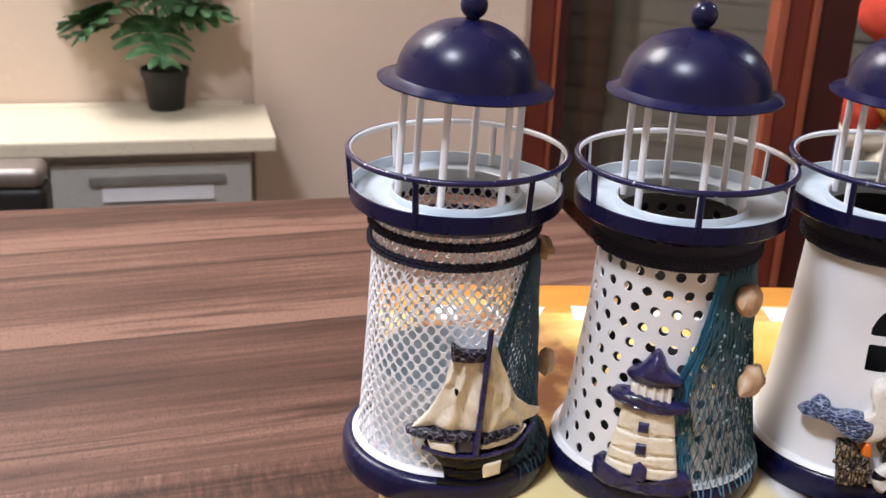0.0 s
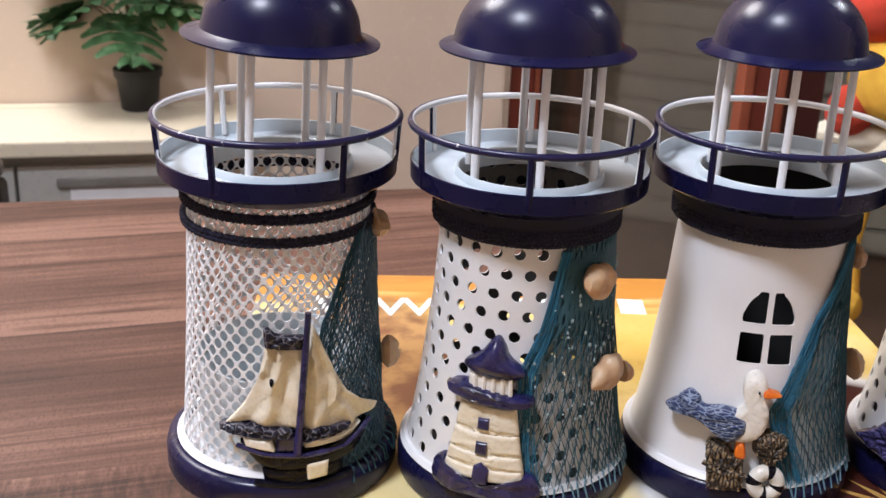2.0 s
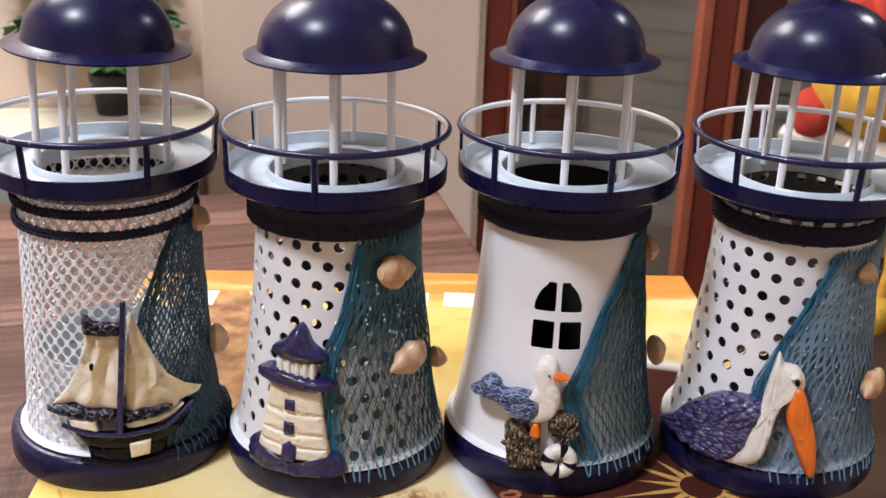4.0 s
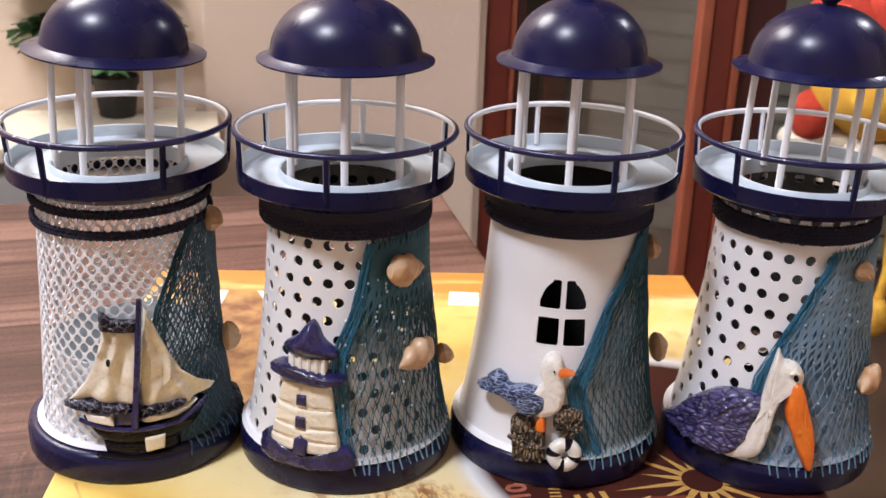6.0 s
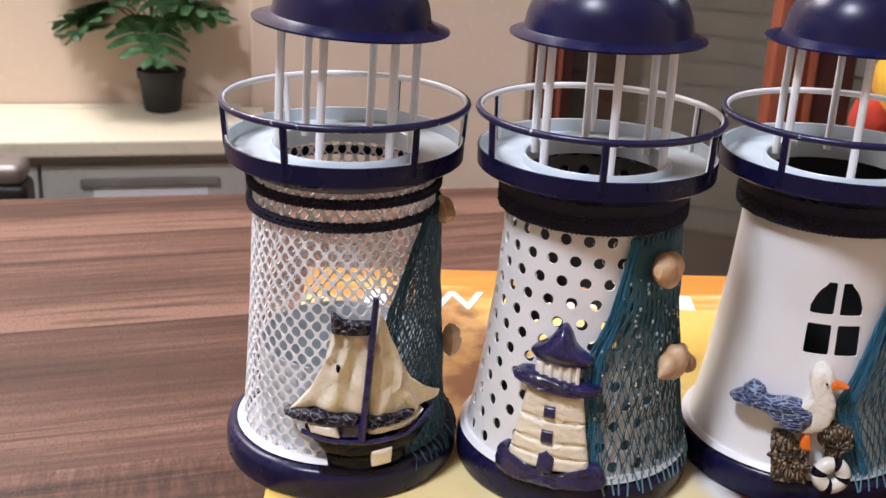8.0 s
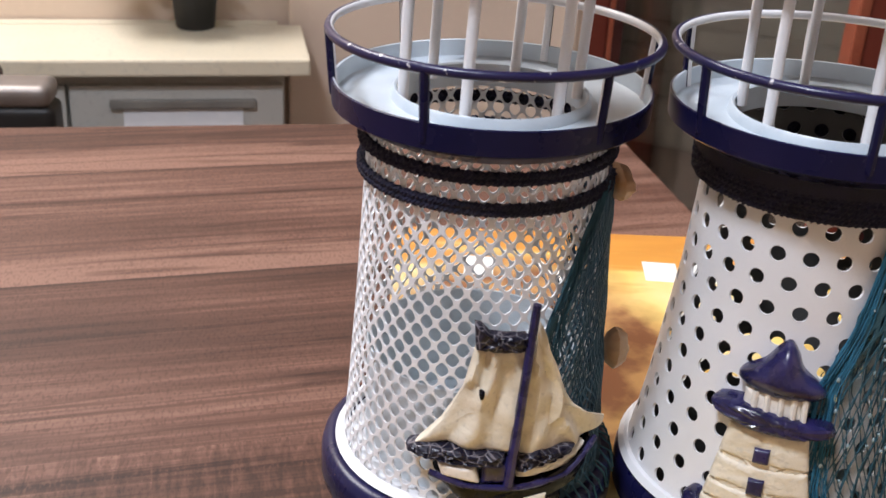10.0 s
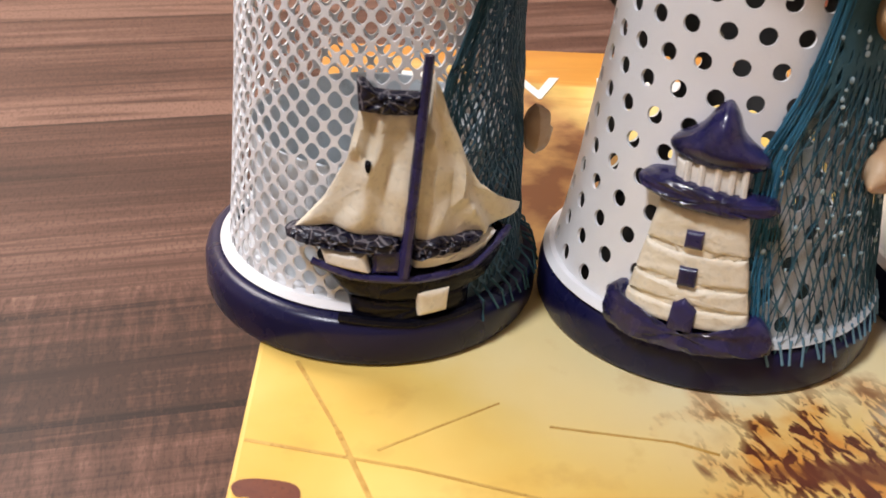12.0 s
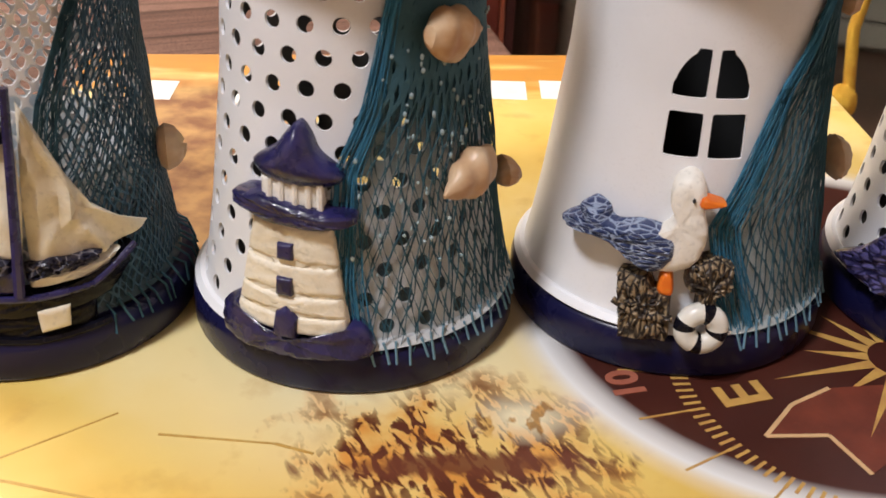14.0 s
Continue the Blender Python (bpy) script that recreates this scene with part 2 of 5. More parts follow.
# the door wall runs askew from the back corner towards the table's side
DOOR = pose(0.17, 2.2, 0, 0, 0, -68.8)      # local x along the wall, local y outwards (away from the room)
# the frame's red wood again, with light and shade put into the colour
red_lit = worn("lit_red_wood_edge", (0.36, 0.1, 0.05), (0.26, 0.06, 0.03), 0.4, 10, 200, 0.1, 0.0006)
red_shaded = worn("shaded_red_wood", (0.07, 0.014, 0.011), (0.045, 0.009, 0.008), 0.4, 10, 200, 0.1, 0.0006)
glass, gn, gl, gb = material("window_glass")
gb.inputs["Base Color"].default_value = (0.9, 0.92, 0.9, 1)
gb.inputs["Roughness"].default_value = 0.02
gb.inputs["Transmission Weight"].default_value = 1.0
gb.inputs["IOR"].default_value = 1.45


def door_wall():
    H = 2.2
    t = tagged(part("door_1", box_bm(0.166, 0.217, 2.195, 2.27, 0, H, 0.005), red_wood, None, "", None, False),
               "red-brown stained wooden door frame with dark glass", "door", kind="structure")
    part("edge_strip", box_bm(0.217, 0.227, 2.19, 2.26, 0, H, 0.003), red_lit, t, smooth=False)
    part("jamb", box_bm(0.227, 0.247, 2.21, 2.26, 0, H, 0.003), red_shaded, t, smooth=False)
    for nm, x0, x1, y0, y1, m in (("edge_strip", 0.442, 0.457, 1.485, 1.53, red_lit), ("stile", 0.457, 0.489, 1.495, 1.53, red_wood),
                                  ("edge_strip", 0.489, 0.5, 1.488, 1.53, red_lit), ("stile", 0.5, 0.555, 1.505, 1.53, red_shaded)):
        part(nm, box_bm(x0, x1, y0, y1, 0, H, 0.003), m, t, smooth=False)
    pane = part("glass_pane", box_bm(0, 0.74, -0.003, 0.003, 0.14, H - 0.08), glass, t, "clear dark window glass", pose(0.246, 2.25, 0, 0, 0, -73.2), False)
    pane.visible_shadow = False
    part("rail", box_bm(0, 0.74, -0.02, 0.02, 0, 0.138, 0.004), red_wood, t, "", pose(0.246, 2.25, 0, 0, 0, -73.2), False)
    part("rail", box_bm(0, 0.74, -0.02, 0.02, H - 0.078, H, 0.004), red_wood, t, "", pose(0.246, 2.25, 0, 0, 0, -73.2), False)
    # the wall goes on beyond the open doorway
    structure("wall_right", box_bm(1.9, 4.6, 0.0, 0.1, 0, CEIL), wall_paint, "plain beige painted wall", DOOR)
    structure("wall_lintel", box_bm(0.0, 1.9, 0.0, 0.1, H + 0.003, CEIL), wall_paint, "plain beige wall above the door", DOOR)


door_wall()


def shutter():
    """A slatted roller shutter outside the door."""
    at = pose(1.0, 3.0, 0, 0, 0, -21)
    t = tagged(part("roller_shutter", box_bm(-1.6, 1.5, 0.03, 0.06, 0, CEIL), blind_grey, None, "", at, False), "dark grey slatted roller shutter outside the door", "shutter", kind="structure")
    own = bmesh.new()
    bmesh.ops.create_cube(own, size=1)
    for v in own.verts:
        v.co = Vector((v.co.x * 3.1, v.co.y * 0.02 + v.co.z * 0.008, v.co.z * 0.064))
    bmesh.ops.bevel(own, geom=list(own.edges), offset=0.006, segments=2, affect="EDGES")
    me = mesh_of("slat", own, blind_grey, False)
    z = 0.05
    while z < CEIL:
        s = new("slat", me)
        s.parent, s.matrix_basis = t, pose(-0.05, 0.012, z)
        z += 0.07


shutter()
structure("wall_outside", box_bm(2.5, 2.6, FRONT, 4.2, 0, CEIL), wall_paint, "plain wall closing the balcony", R0)
structure("wall_outside_end", box_bm(0.86, 2.5, 4.1, 4.2, 0, CEIL), wall_paint, "plain wall closing the balcony", R0)


# ---- table ----
def table():
    t = thing("dining_table", room_pose(-1.15, 0.13), "brown wood-grain table with a plain straight edge", "table")
    w, d = 1.524, 0.902
    part("tabletop", box_bm(0, w, 0, d, 0.715, 0.75, 0.004), wood, t, smooth=False)
    for x in (0.08, w - 0.08):
        for y in (0.08, d - 0.08):
            part("leg", box_bm(x - 0.03, x + 0.03, y - 0.03, y + 0.03, 0, 0.714, 0.004), wood, t, smooth=False)
    for y in (0.08, d - 0.08):
        part("apron", box_bm(0.112, w - 0.112, y - 0.012, y + 0.012, 0.63, 0.714, 0.003), wood, t, smooth=False)


table()


# ---- low cabinet and the plant on it ----
def cabinet():
    t = thing("low_cabinet", room_pose(0, 0), "low pale cabinet with a cream top and drawers", "cabinet")
    u1, v0, v1, top = 0.171, 1.803, BACK - 0.004, 0.591
    part("worktop", box_bm(-1.6, u1 - 0.039, BACK - 0.035, v1, top - 0.027, top - 0.0003), cream, t, smooth=False)
    part("worktop", box_bm(-1.6, u1, v0, BACK - 0.0355, top - 0.027, top, 0.004), cream, t, "smooth cream top", smooth=False)
    part("body", box_bm(-1.57, u1 - 0.038, v0 + 0.05, BACK - 0.034, 0.06, top - 0.029, 0.002), grey_white, t, smooth=False)
    part("plinth", box_bm(-1.55, u1 - 0.06, v0 + 0.09, BACK - 0.034, 0.0, 0.059), black_plastic, t, smooth=False)
    x = u1 - 0.038
    for k in range(5):
        x0 = x - 0.33
        for z0, z1 in ((0.32, top - 0.05), (0.07, 0.314)):
            own = box_bm(x0 + 0.003, x - 0.003, v0 + 0.03, v0 + 0.049, z0, z1, 0.002)
            f = part("drawer_front", own, grey_white, t, smooth=False)
            # slanted pull: a bevelled lip in the recess's shade colour, over a lit-white scoop
            lip = bmesh.new()
            zc = z1 - 0.032
            box_bm(x0 + 0.062, x - 0.046, v0 + 0.02, v0 + 0.031, zc - 0.002, zc + 0.012, 0.003, lip)
            part("pull", lip, shade_pull, f, "lip of the drawer pull, grey for the shade of its recess", smooth=False)
            scoop = box_bm(x0 + 0.082, x - 0.066, v0 + 0.022, v0 + 0.031, zc - 0.03, zc - 0.004, 0.0)
            for v in scoop.verts:
                if v.co.z > zc - 0.01 and v.co.y < v0 + 0.025:
                    v.co.y = v0 + 0.0295
            part("pull_scoop", scoop, white, f, "slanted lower face of the pull, coloured white as if lit", smooth=False)
        x = x0


shade_pull = worn("shade_pull", (0.3, 0.29, 0.26), (0.22, 0.21, 0.19), 0.4, 20, 200)
cabinet()


def leaf_bm(size, rnd):
    """A broad heart-shaped leaf, split into overlapping lobes and bent along its rib."""
    bm = bmesh.new()
    n = 5
    rib = [bm.verts.new((0, size * k / n, -0.22 * size * (k / n) ** 2)) for k in range(n + 1)]
    for side in (-1, 1):
        for k in range(n):
            y0, y1 = k / n, (k + 1) / n
            wid = 0.66 * math.sin(math.pi * (0.22 + 0.72 * (k + 0.5) / n)) * rnd.uniform(0.9, 1.08)
            drop = -0.22 * size * y0 ** 2
            g = 0.03 * size

            def at(f, y, e=0.0):
                return bm.verts.new((side * wid * f * size, size * (y + 0.16 * f * f) + e, drop - 0.28 * (wid * f) ** 2 * size + 0.03 * size * math.sin(math.pi * f)))

            a0, b0 = at(0.4, y0), at(0.4, y1)
            a1, b1 = at(0.75, y0, g * 0.35), at(0.75, y1, -g * 0.35)
            a2, b2 = at(1.0, y0 + 0.03, g), at(0.98, y1 - 0.02, -g)
            for f in ((rib[k], a0, b0, rib[k + 1]), (a0, a1, b1, b0), (a1, a2, b2, b1)):
                bm.faces.new(f if side > 0 else f[::-1])
    bmesh.ops.solidify(bm, geom=list(bm.faces), thickness=0.0007)
    return bm


def plant():
    rnd = random.Random(5)
    t = thing("potted_plant", pose(-0.49, 1.945, 0.5915) @ Matrix.Scale(0.9, 4), "small green artificial monstera in a black plastic pot", "plant")
    pot = lathe([(0, 0.0), (0.033, 0.0), (0.035, 0.002), (0.042, 0.064), (0.046, 0.065), (0.0465, 0.08), (0.044, 0.08), (0.043, 0.07), (0, 0.07)], 40)
    part("pot", pot, black_plastic, t, "black tapered plastic pot")
    part("soil", lathe([(0, 0.076), (0.02, 0.077), (0.041, 0.073), (0.0425, 0.0705)], 32), soil, t)
    part("stem", tube([(0.004, 0, 0.07), (-0.002, 0.002, 0.12), (-0.012, 0.0, 0.17), (-0.015, 0.0, 0.26)], 0.0042, 8), stem_mat, t)
    k = 0
    for z, reach, count in ((0.155, 0.075, 5), (0.19, 0.085, 5), (0.23, 0.08, 5), (0.265, 0.05, 4)):
        for j in range(count):
            a = 2 * math.pi * (j + rnd.uniform(-0.3, 0.3)) / count + k * 0.7
            s = rnd.uniform(0.09, 0.13)
            lean = rnd.uniform(-30, 12) if z < 0.25 else rnd.uniform(-20, 35)
            base = Vector((-0.026 + reach * math.cos(a) * 0.6 - 0.012, reach * math.sin(a) * 0.5, z + rnd.uniform(0.01, 0.04)))
            at = Matrix.Translation(base) @ Matrix.Rotation(a - math.pi / 2, 4, "Z") @ Matrix.Rotation(radians(lean), 4, "X") @ Matrix.Rotation(rnd.uniform(-0.5, 0.5), 4, "Y")
            part("leaf", leaf_bm(s, rnd), leaf_mat, t, at=at, smooth=False)
            part("leaf_stalk", tube([(-0.012, 0, z - 0.035), base * 0.6 + Vector((-0.005, 0, 0.4 * z - 0.004)), base], 0.0014, 5), stem_mat, t)
        k += 1


def leaf_material():
    m, n, l, b = material("monstera_leaf")
    f = noise_of(n, l, 35, 4)
    oi = n.new("ShaderNodeObjectInfo")
    c = ramp(n, l, f, [(0.3, (0.045, 0.105, 0.05)), (0.5, (0.085, 0.2, 0.09)), (0.7, (0.22, 0.36, 0.22))])
    c2 = ramp(n, l, oi.outputs["Random"], [(0.0, (0.9, 0.95, 0.9)), (0.7, (1.25, 1.25, 1.15)), (1.0, (2.0, 1.8, 1.8))])
    x = n.new("ShaderNodeMix")
    x.data_type, x.blend_type = "RGBA", "MULTIPLY"
    x.inputs[0].default_value = 1
    l.new(c, x.inputs[6]), l.new(c2, x.inputs[7])
    l.new(x.outputs[2], b.inputs["Base Color"])
    b.inputs["Roughness"].default_value = 0.42
    return m


leaf_mat = leaf_material()
stem_mat = worn("brown_stem", (0.1, 0.07, 0.03), (0.06, 0.04, 0.02), 0.6, 60, 500)
soil = worn("dark_soil", (0.03, 0.02, 0.014), (0.012, 0.009, 0.006), 0.9, 120, 600, 0.8, 0.003)
plant()


def chair():
    """Only its capped back corner rises behind the table's edge."""
    t = thing("chair", pose(-0.63, 1.39, 0, 0, 0, 10), "black chair with a grey metal cap on its backrest", "chair")
    part("backrest", box_bm(-0.2, 0.115, -0.028, 0.028, 0.40, 0.625, 0.012, seg=4), black_plastic, t)
    cap = box_bm(0.02, 0.112, -0.03, 0.03, 0.624, 0.652, 0.013, seg=4)
    part("cap", cap, metal_grey, t, "rounded grey metal cap")
    part("cap", box_bm(-0.2, 0.045, -0.02, 0.05, 0.626, 0.664, 0.018, seg=4), brown_pad, t, "brown padded top")
    part("seat", box_bm(-0.22, 0.17, 0.03, 0.42, 0.40, 0.45, 0.018, seg=3), black_plastic, t)
    for x in (-0.19, 0.13):
        part("leg", box_bm(x - 0.014, x + 0.014, -0.014, 0.014, 0, 0.41, 0.003), black_plastic, t, smooth=False)
        part("leg", box_bm(x - 0.014, x + 0.014, 0.37, 0.4, 0, 0.405, 0.003), black_plastic, t, smooth=False)


metal_grey = worn("grey_metal", (0.32, 0.29, 0.27), (0.24, 0.21, 0.19), 0.45, 30, 400, metal=0.6)
brown_pad = worn("brown_pad", (0.1, 0.055, 0.04), (0.06, 0.035, 0.025), 0.6, 30, 300)
chair()


# ---- the box on which the lighthouses stand ----
BOX = pose(-0.004, 0.29, 0.75, 0, 0, 4.5)
BW, BD, BH = 0.297, 0.288, 0.11
TOP = 0.75 + BH


def on_box(x, y):
    """Plan place in the box's own frame."""
    p = BOX.inverted() @ Vector((x, y, 0.75))
    return p.x, p.y


def near(n, l, sep, cx, cy, sx, sy, wobble=None, amount=0.0):
    """1 inside a soft oval round (cx, cy), 0 outside."""
    dx = math_node(n, l, "DIVIDE", math_node(n, l, "SUBTRACT", sep.outputs[0], cx), sx)
    dy = math_node(n, l, "DIVIDE", math_node(n, l, "SUBTRACT", sep.outputs[1], cy), sy)
    d = math_node(n, l, "SQRT", math_node(n, l, "ADD", math_node(n, l, "MULTIPLY", dx, dx), math_node(n, l, "MULTIPLY", dy, dy)))
    if wobble is not None:
        d = math_node(n, l, "ADD", d, math_node(n, l, "MULTIPLY", math_node(n, l, "SUBTRACT", wobble, 0.5), amount))
    return d


def map_print():
    """Glossy printed card: a yellowed sea map with brown relief and part of a dark compass dial."""
    m, n, l, b = material("printed_map_card")
    tc = n.new("ShaderNodeTexCoord")
    sep = n.new("ShaderNodeSeparateXYZ")
    l.new(tc.outputs["Object"], sep.inputs[0])
    broad, mid, fine = noise_of(n, l, 14, 4), noise_of(n, l, 70, 5), noise_of(n, l, 230, 4, (1.0, 0.55, 1))
    base = ramp(n, l, broad, [(0.3, (0.72, 0.44, 0.085)), (0.5, (0.8, 0.58, 0.17)), (0.68, (0.84, 0.69, 0.34))])
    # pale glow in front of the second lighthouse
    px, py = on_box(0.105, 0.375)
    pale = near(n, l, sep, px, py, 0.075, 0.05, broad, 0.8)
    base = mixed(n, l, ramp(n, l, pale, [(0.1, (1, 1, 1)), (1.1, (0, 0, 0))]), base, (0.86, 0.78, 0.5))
    # faint stains
    base = mixed(n, l, ramp(n, l, mid, [(0.58, (0, 0, 0)), (0.78, (0.55, 0.55, 0.55))]), base, (0.55, 0.3, 0.07))
    # brown hatched land
    lx, ly = on_box(0.127, 0.342)
    land = near(n, l, sep, lx, ly, 0.043, 0.029, mid, 1.3)
    spin = n.new("ShaderNodeMapping")
    spin.inputs["Rotation"].default_value = (0, 0, radians(-24))
    l.new(tc.outputs["Object"], spin.inputs[0])
    turn = n.new("ShaderNodeMapping")
    turn.inputs["Scale"].default_value = (430, 150, 1)
    l.new(spin.outputs[0], turn.inputs[0])
    dash = n.new("ShaderNodeTexNoise")
    dash.inputs["Scale"].default_value, dash.inputs["Detail"].default_value, dash.inputs["Distortion"].default_value = 1.0, 3, 0.9
    l.new(turn.outputs[0], dash.inputs["Vector"])
    streaky = dash.outputs["Fac"]
    spots = math_node(n, l, "ADD", math_node(n, l, "MULTIPLY", streaky, 0.7), math_node(n, l, "MULTIPLY", mid, 0.3))
    hatch = ramp(n, l, spots, [(0.45, (1, 1, 1)), (0.475, (0.8, 0.8, 0.8)), (0.505, (0, 0, 0))])
    inside = ramp(n, l, land, [(0.55, (1, 1, 1)), (1.0, (0, 0, 0))])
    base = mixed(n, l, inside, base, mixed(n, l, ramp(n, l, mid, [(0.4, (0, 0, 0)), (0.6, (1, 1, 1))]), (0.68, 0.3, 0.06), (0.8, 0.55, 0.18)))
    ridge_d = near(n, l, sep, lx, ly - 0.004, 0.038, 0.005, streaky, 1.6)
    tint = mixed(n, l, math_node(n, l, "MULTIPLY", inside, hatch), base, (0.11, 0.028, 0.014))
    tint = mixed(n, l, ramp(n, l, ridge_d, [(0.6, (0.9, 0.9, 0.9)), (1.1, (0, 0, 0))]), tint, (0.15, 0.04, 0.02))
    cx, cy = on_box(0.141, 0.355)
    cloud = near(n, l, sep, cx, cy, 0.016, 0.010, mid, 0.9)
    tint = mixed(n, l, ramp(n, l, cloud, [(0.1, (0.9, 0.9, 0.9)), (1.1, (0, 0, 0))]), tint, mixed(n, l, ramp(n, l, fine, [(0.38, (1, 1, 1)), (0.45, (0, 0, 0))]), (0.85, 0.76, 0.5), (0.45, 0.26, 0.09)))
    # orange-brown streaks towards the far edge and behind the first lighthouse
    streak = noise_of(n, l, 30, 4, (0.5, 3.0, 1))
    far = math_node(n, l, "ADD", sep.outputs[1], math_node(n, l, "MULTIPLY", math_node(n, l, "SUBTRACT", streak, 0.5), 0.12))
    edge = ramp(n, l, far, [(0.245, (0, 0, 0)), (0.27, (1, 1, 1))])
    tint = mixed(n, l, edge, tint, mixed(n, l, streak, (0.5, 0.18, 0.03), (0.75, 0.36, 0.07)))
    bx, by = on_box(0.02, 0.485)
    blot = near(n, l, sep, bx, by, 0.075, 0.08, broad, 1.2)
    tint = mixed(n, l, ramp(n, l, blot, [(0.7, (1, 1, 1)), (1.1, (0, 0, 0))]), tint, mixed(n, l, ramp(n, l, mid, [(0.4, (1, 1, 1)), (0.6, (0, 0, 0))]), (0.52, 0.29, 0.11), (0.24, 0.1, 0.045)))
    # dial: white rim, dark brown face
    qx, qy = on_box(0.227, 0.407)
    r = near(n, l, sep, qx, qy, 1.0, 1.0)
    tint = mixed(n, l, ramp(n, l, r, [(0.0854, (1, 1, 1)), (0.0862, (0, 0, 0))]), tint, (0.82, 0.82, 0.8))
    face = mixed(n, l, mid, (0.045, 0.012, 0.009), (0.085, 0.022, 0.014))
    tint = mixed(n, l, ramp(n, l, r, [(0.0776, (1, 1, 1)), (0.0784, (0, 0, 0))]), tint, face)
    l.new(tint, b.inputs["Base Color"])
    b.inputs["Roughness"].default_value = 0.33
    bump(n, l, b, fine, 0.04, 0.0002)
    return m


def flat_poly(pts, z0, z1, bm=None):
    """A thin plate with that outline."""
    bm = bm or bmesh.new()
    lo = [bm.verts.new((x, y, z0)) for x, y in pts]
    hi = [bm.verts.new((x, y, z1)) for x, y in pts]
    bm.faces.new(hi)
    bm.faces.new(lo[::-1])
    for k in range(len(pts)):
        bm.faces.new((lo[k], lo[(k + 1) % len(pts)], hi[(k + 1) % len(pts)], hi[k]))
    bmesh.ops.recalc_face_normals(bm, faces=list(bm.faces))
    return bm


def stroke(a, b, w0, w1, z0, z1, bm):
    a, b = Vector(a), Vector(b)
    d = (b - a).normalized()
    s = Vector((-d.y, d.x))
    return flat_poly([tuple(a + s * w0 / 2), tuple(a - s * w0 / 2), tuple(b - s * w1 / 2), tuple(b + s * w1 / 2)], z0, z1, bm)


def lettering(text, size, at, mat, parent, label):
    cu = bpy.data.curves.new("lettering", "FONT")
    cu.body, cu.size, cu.extrude, cu.offset, cu.align_x, cu.align_y = text, size, 0.0001, 0.0004, "CENTER", "CENTER"
    tmp = new("lettering", cu)
    me = bpy.data.meshes.new_from_object(tmp.evaluated_get(bpy.context.evaluated_depsgraph_get()))
    bpy.data.objects.remove(tmp)
    me.materials.clear()
    me.materials.append(mat)
    ob = new("lettering", me)
    ob.parent, ob.matrix_basis = parent, at
    return tagged(ob, label)


def smooth_loop(pts, n):
    """n points along a closed, rounded line through pts."""
    m, out = len(pts), []
    for i in range(n):
        s = i / n * m
        k, f = int(s), s - int(s)
        p = [Vector((*pts[(k + j - 1) % m], 0)) for j in range(4)]
        q = 0.5 * (2 * p[1] + (p[2] - p[0]) * f + (2 * p[0] - 5 * p[1] + 4 * p[2] - p[3]) * f * f + (3 * p[1] - p[0] - 3 * p[2] + p[3]) * f ** 3)
        out.append((q.x, q.y))
    return out


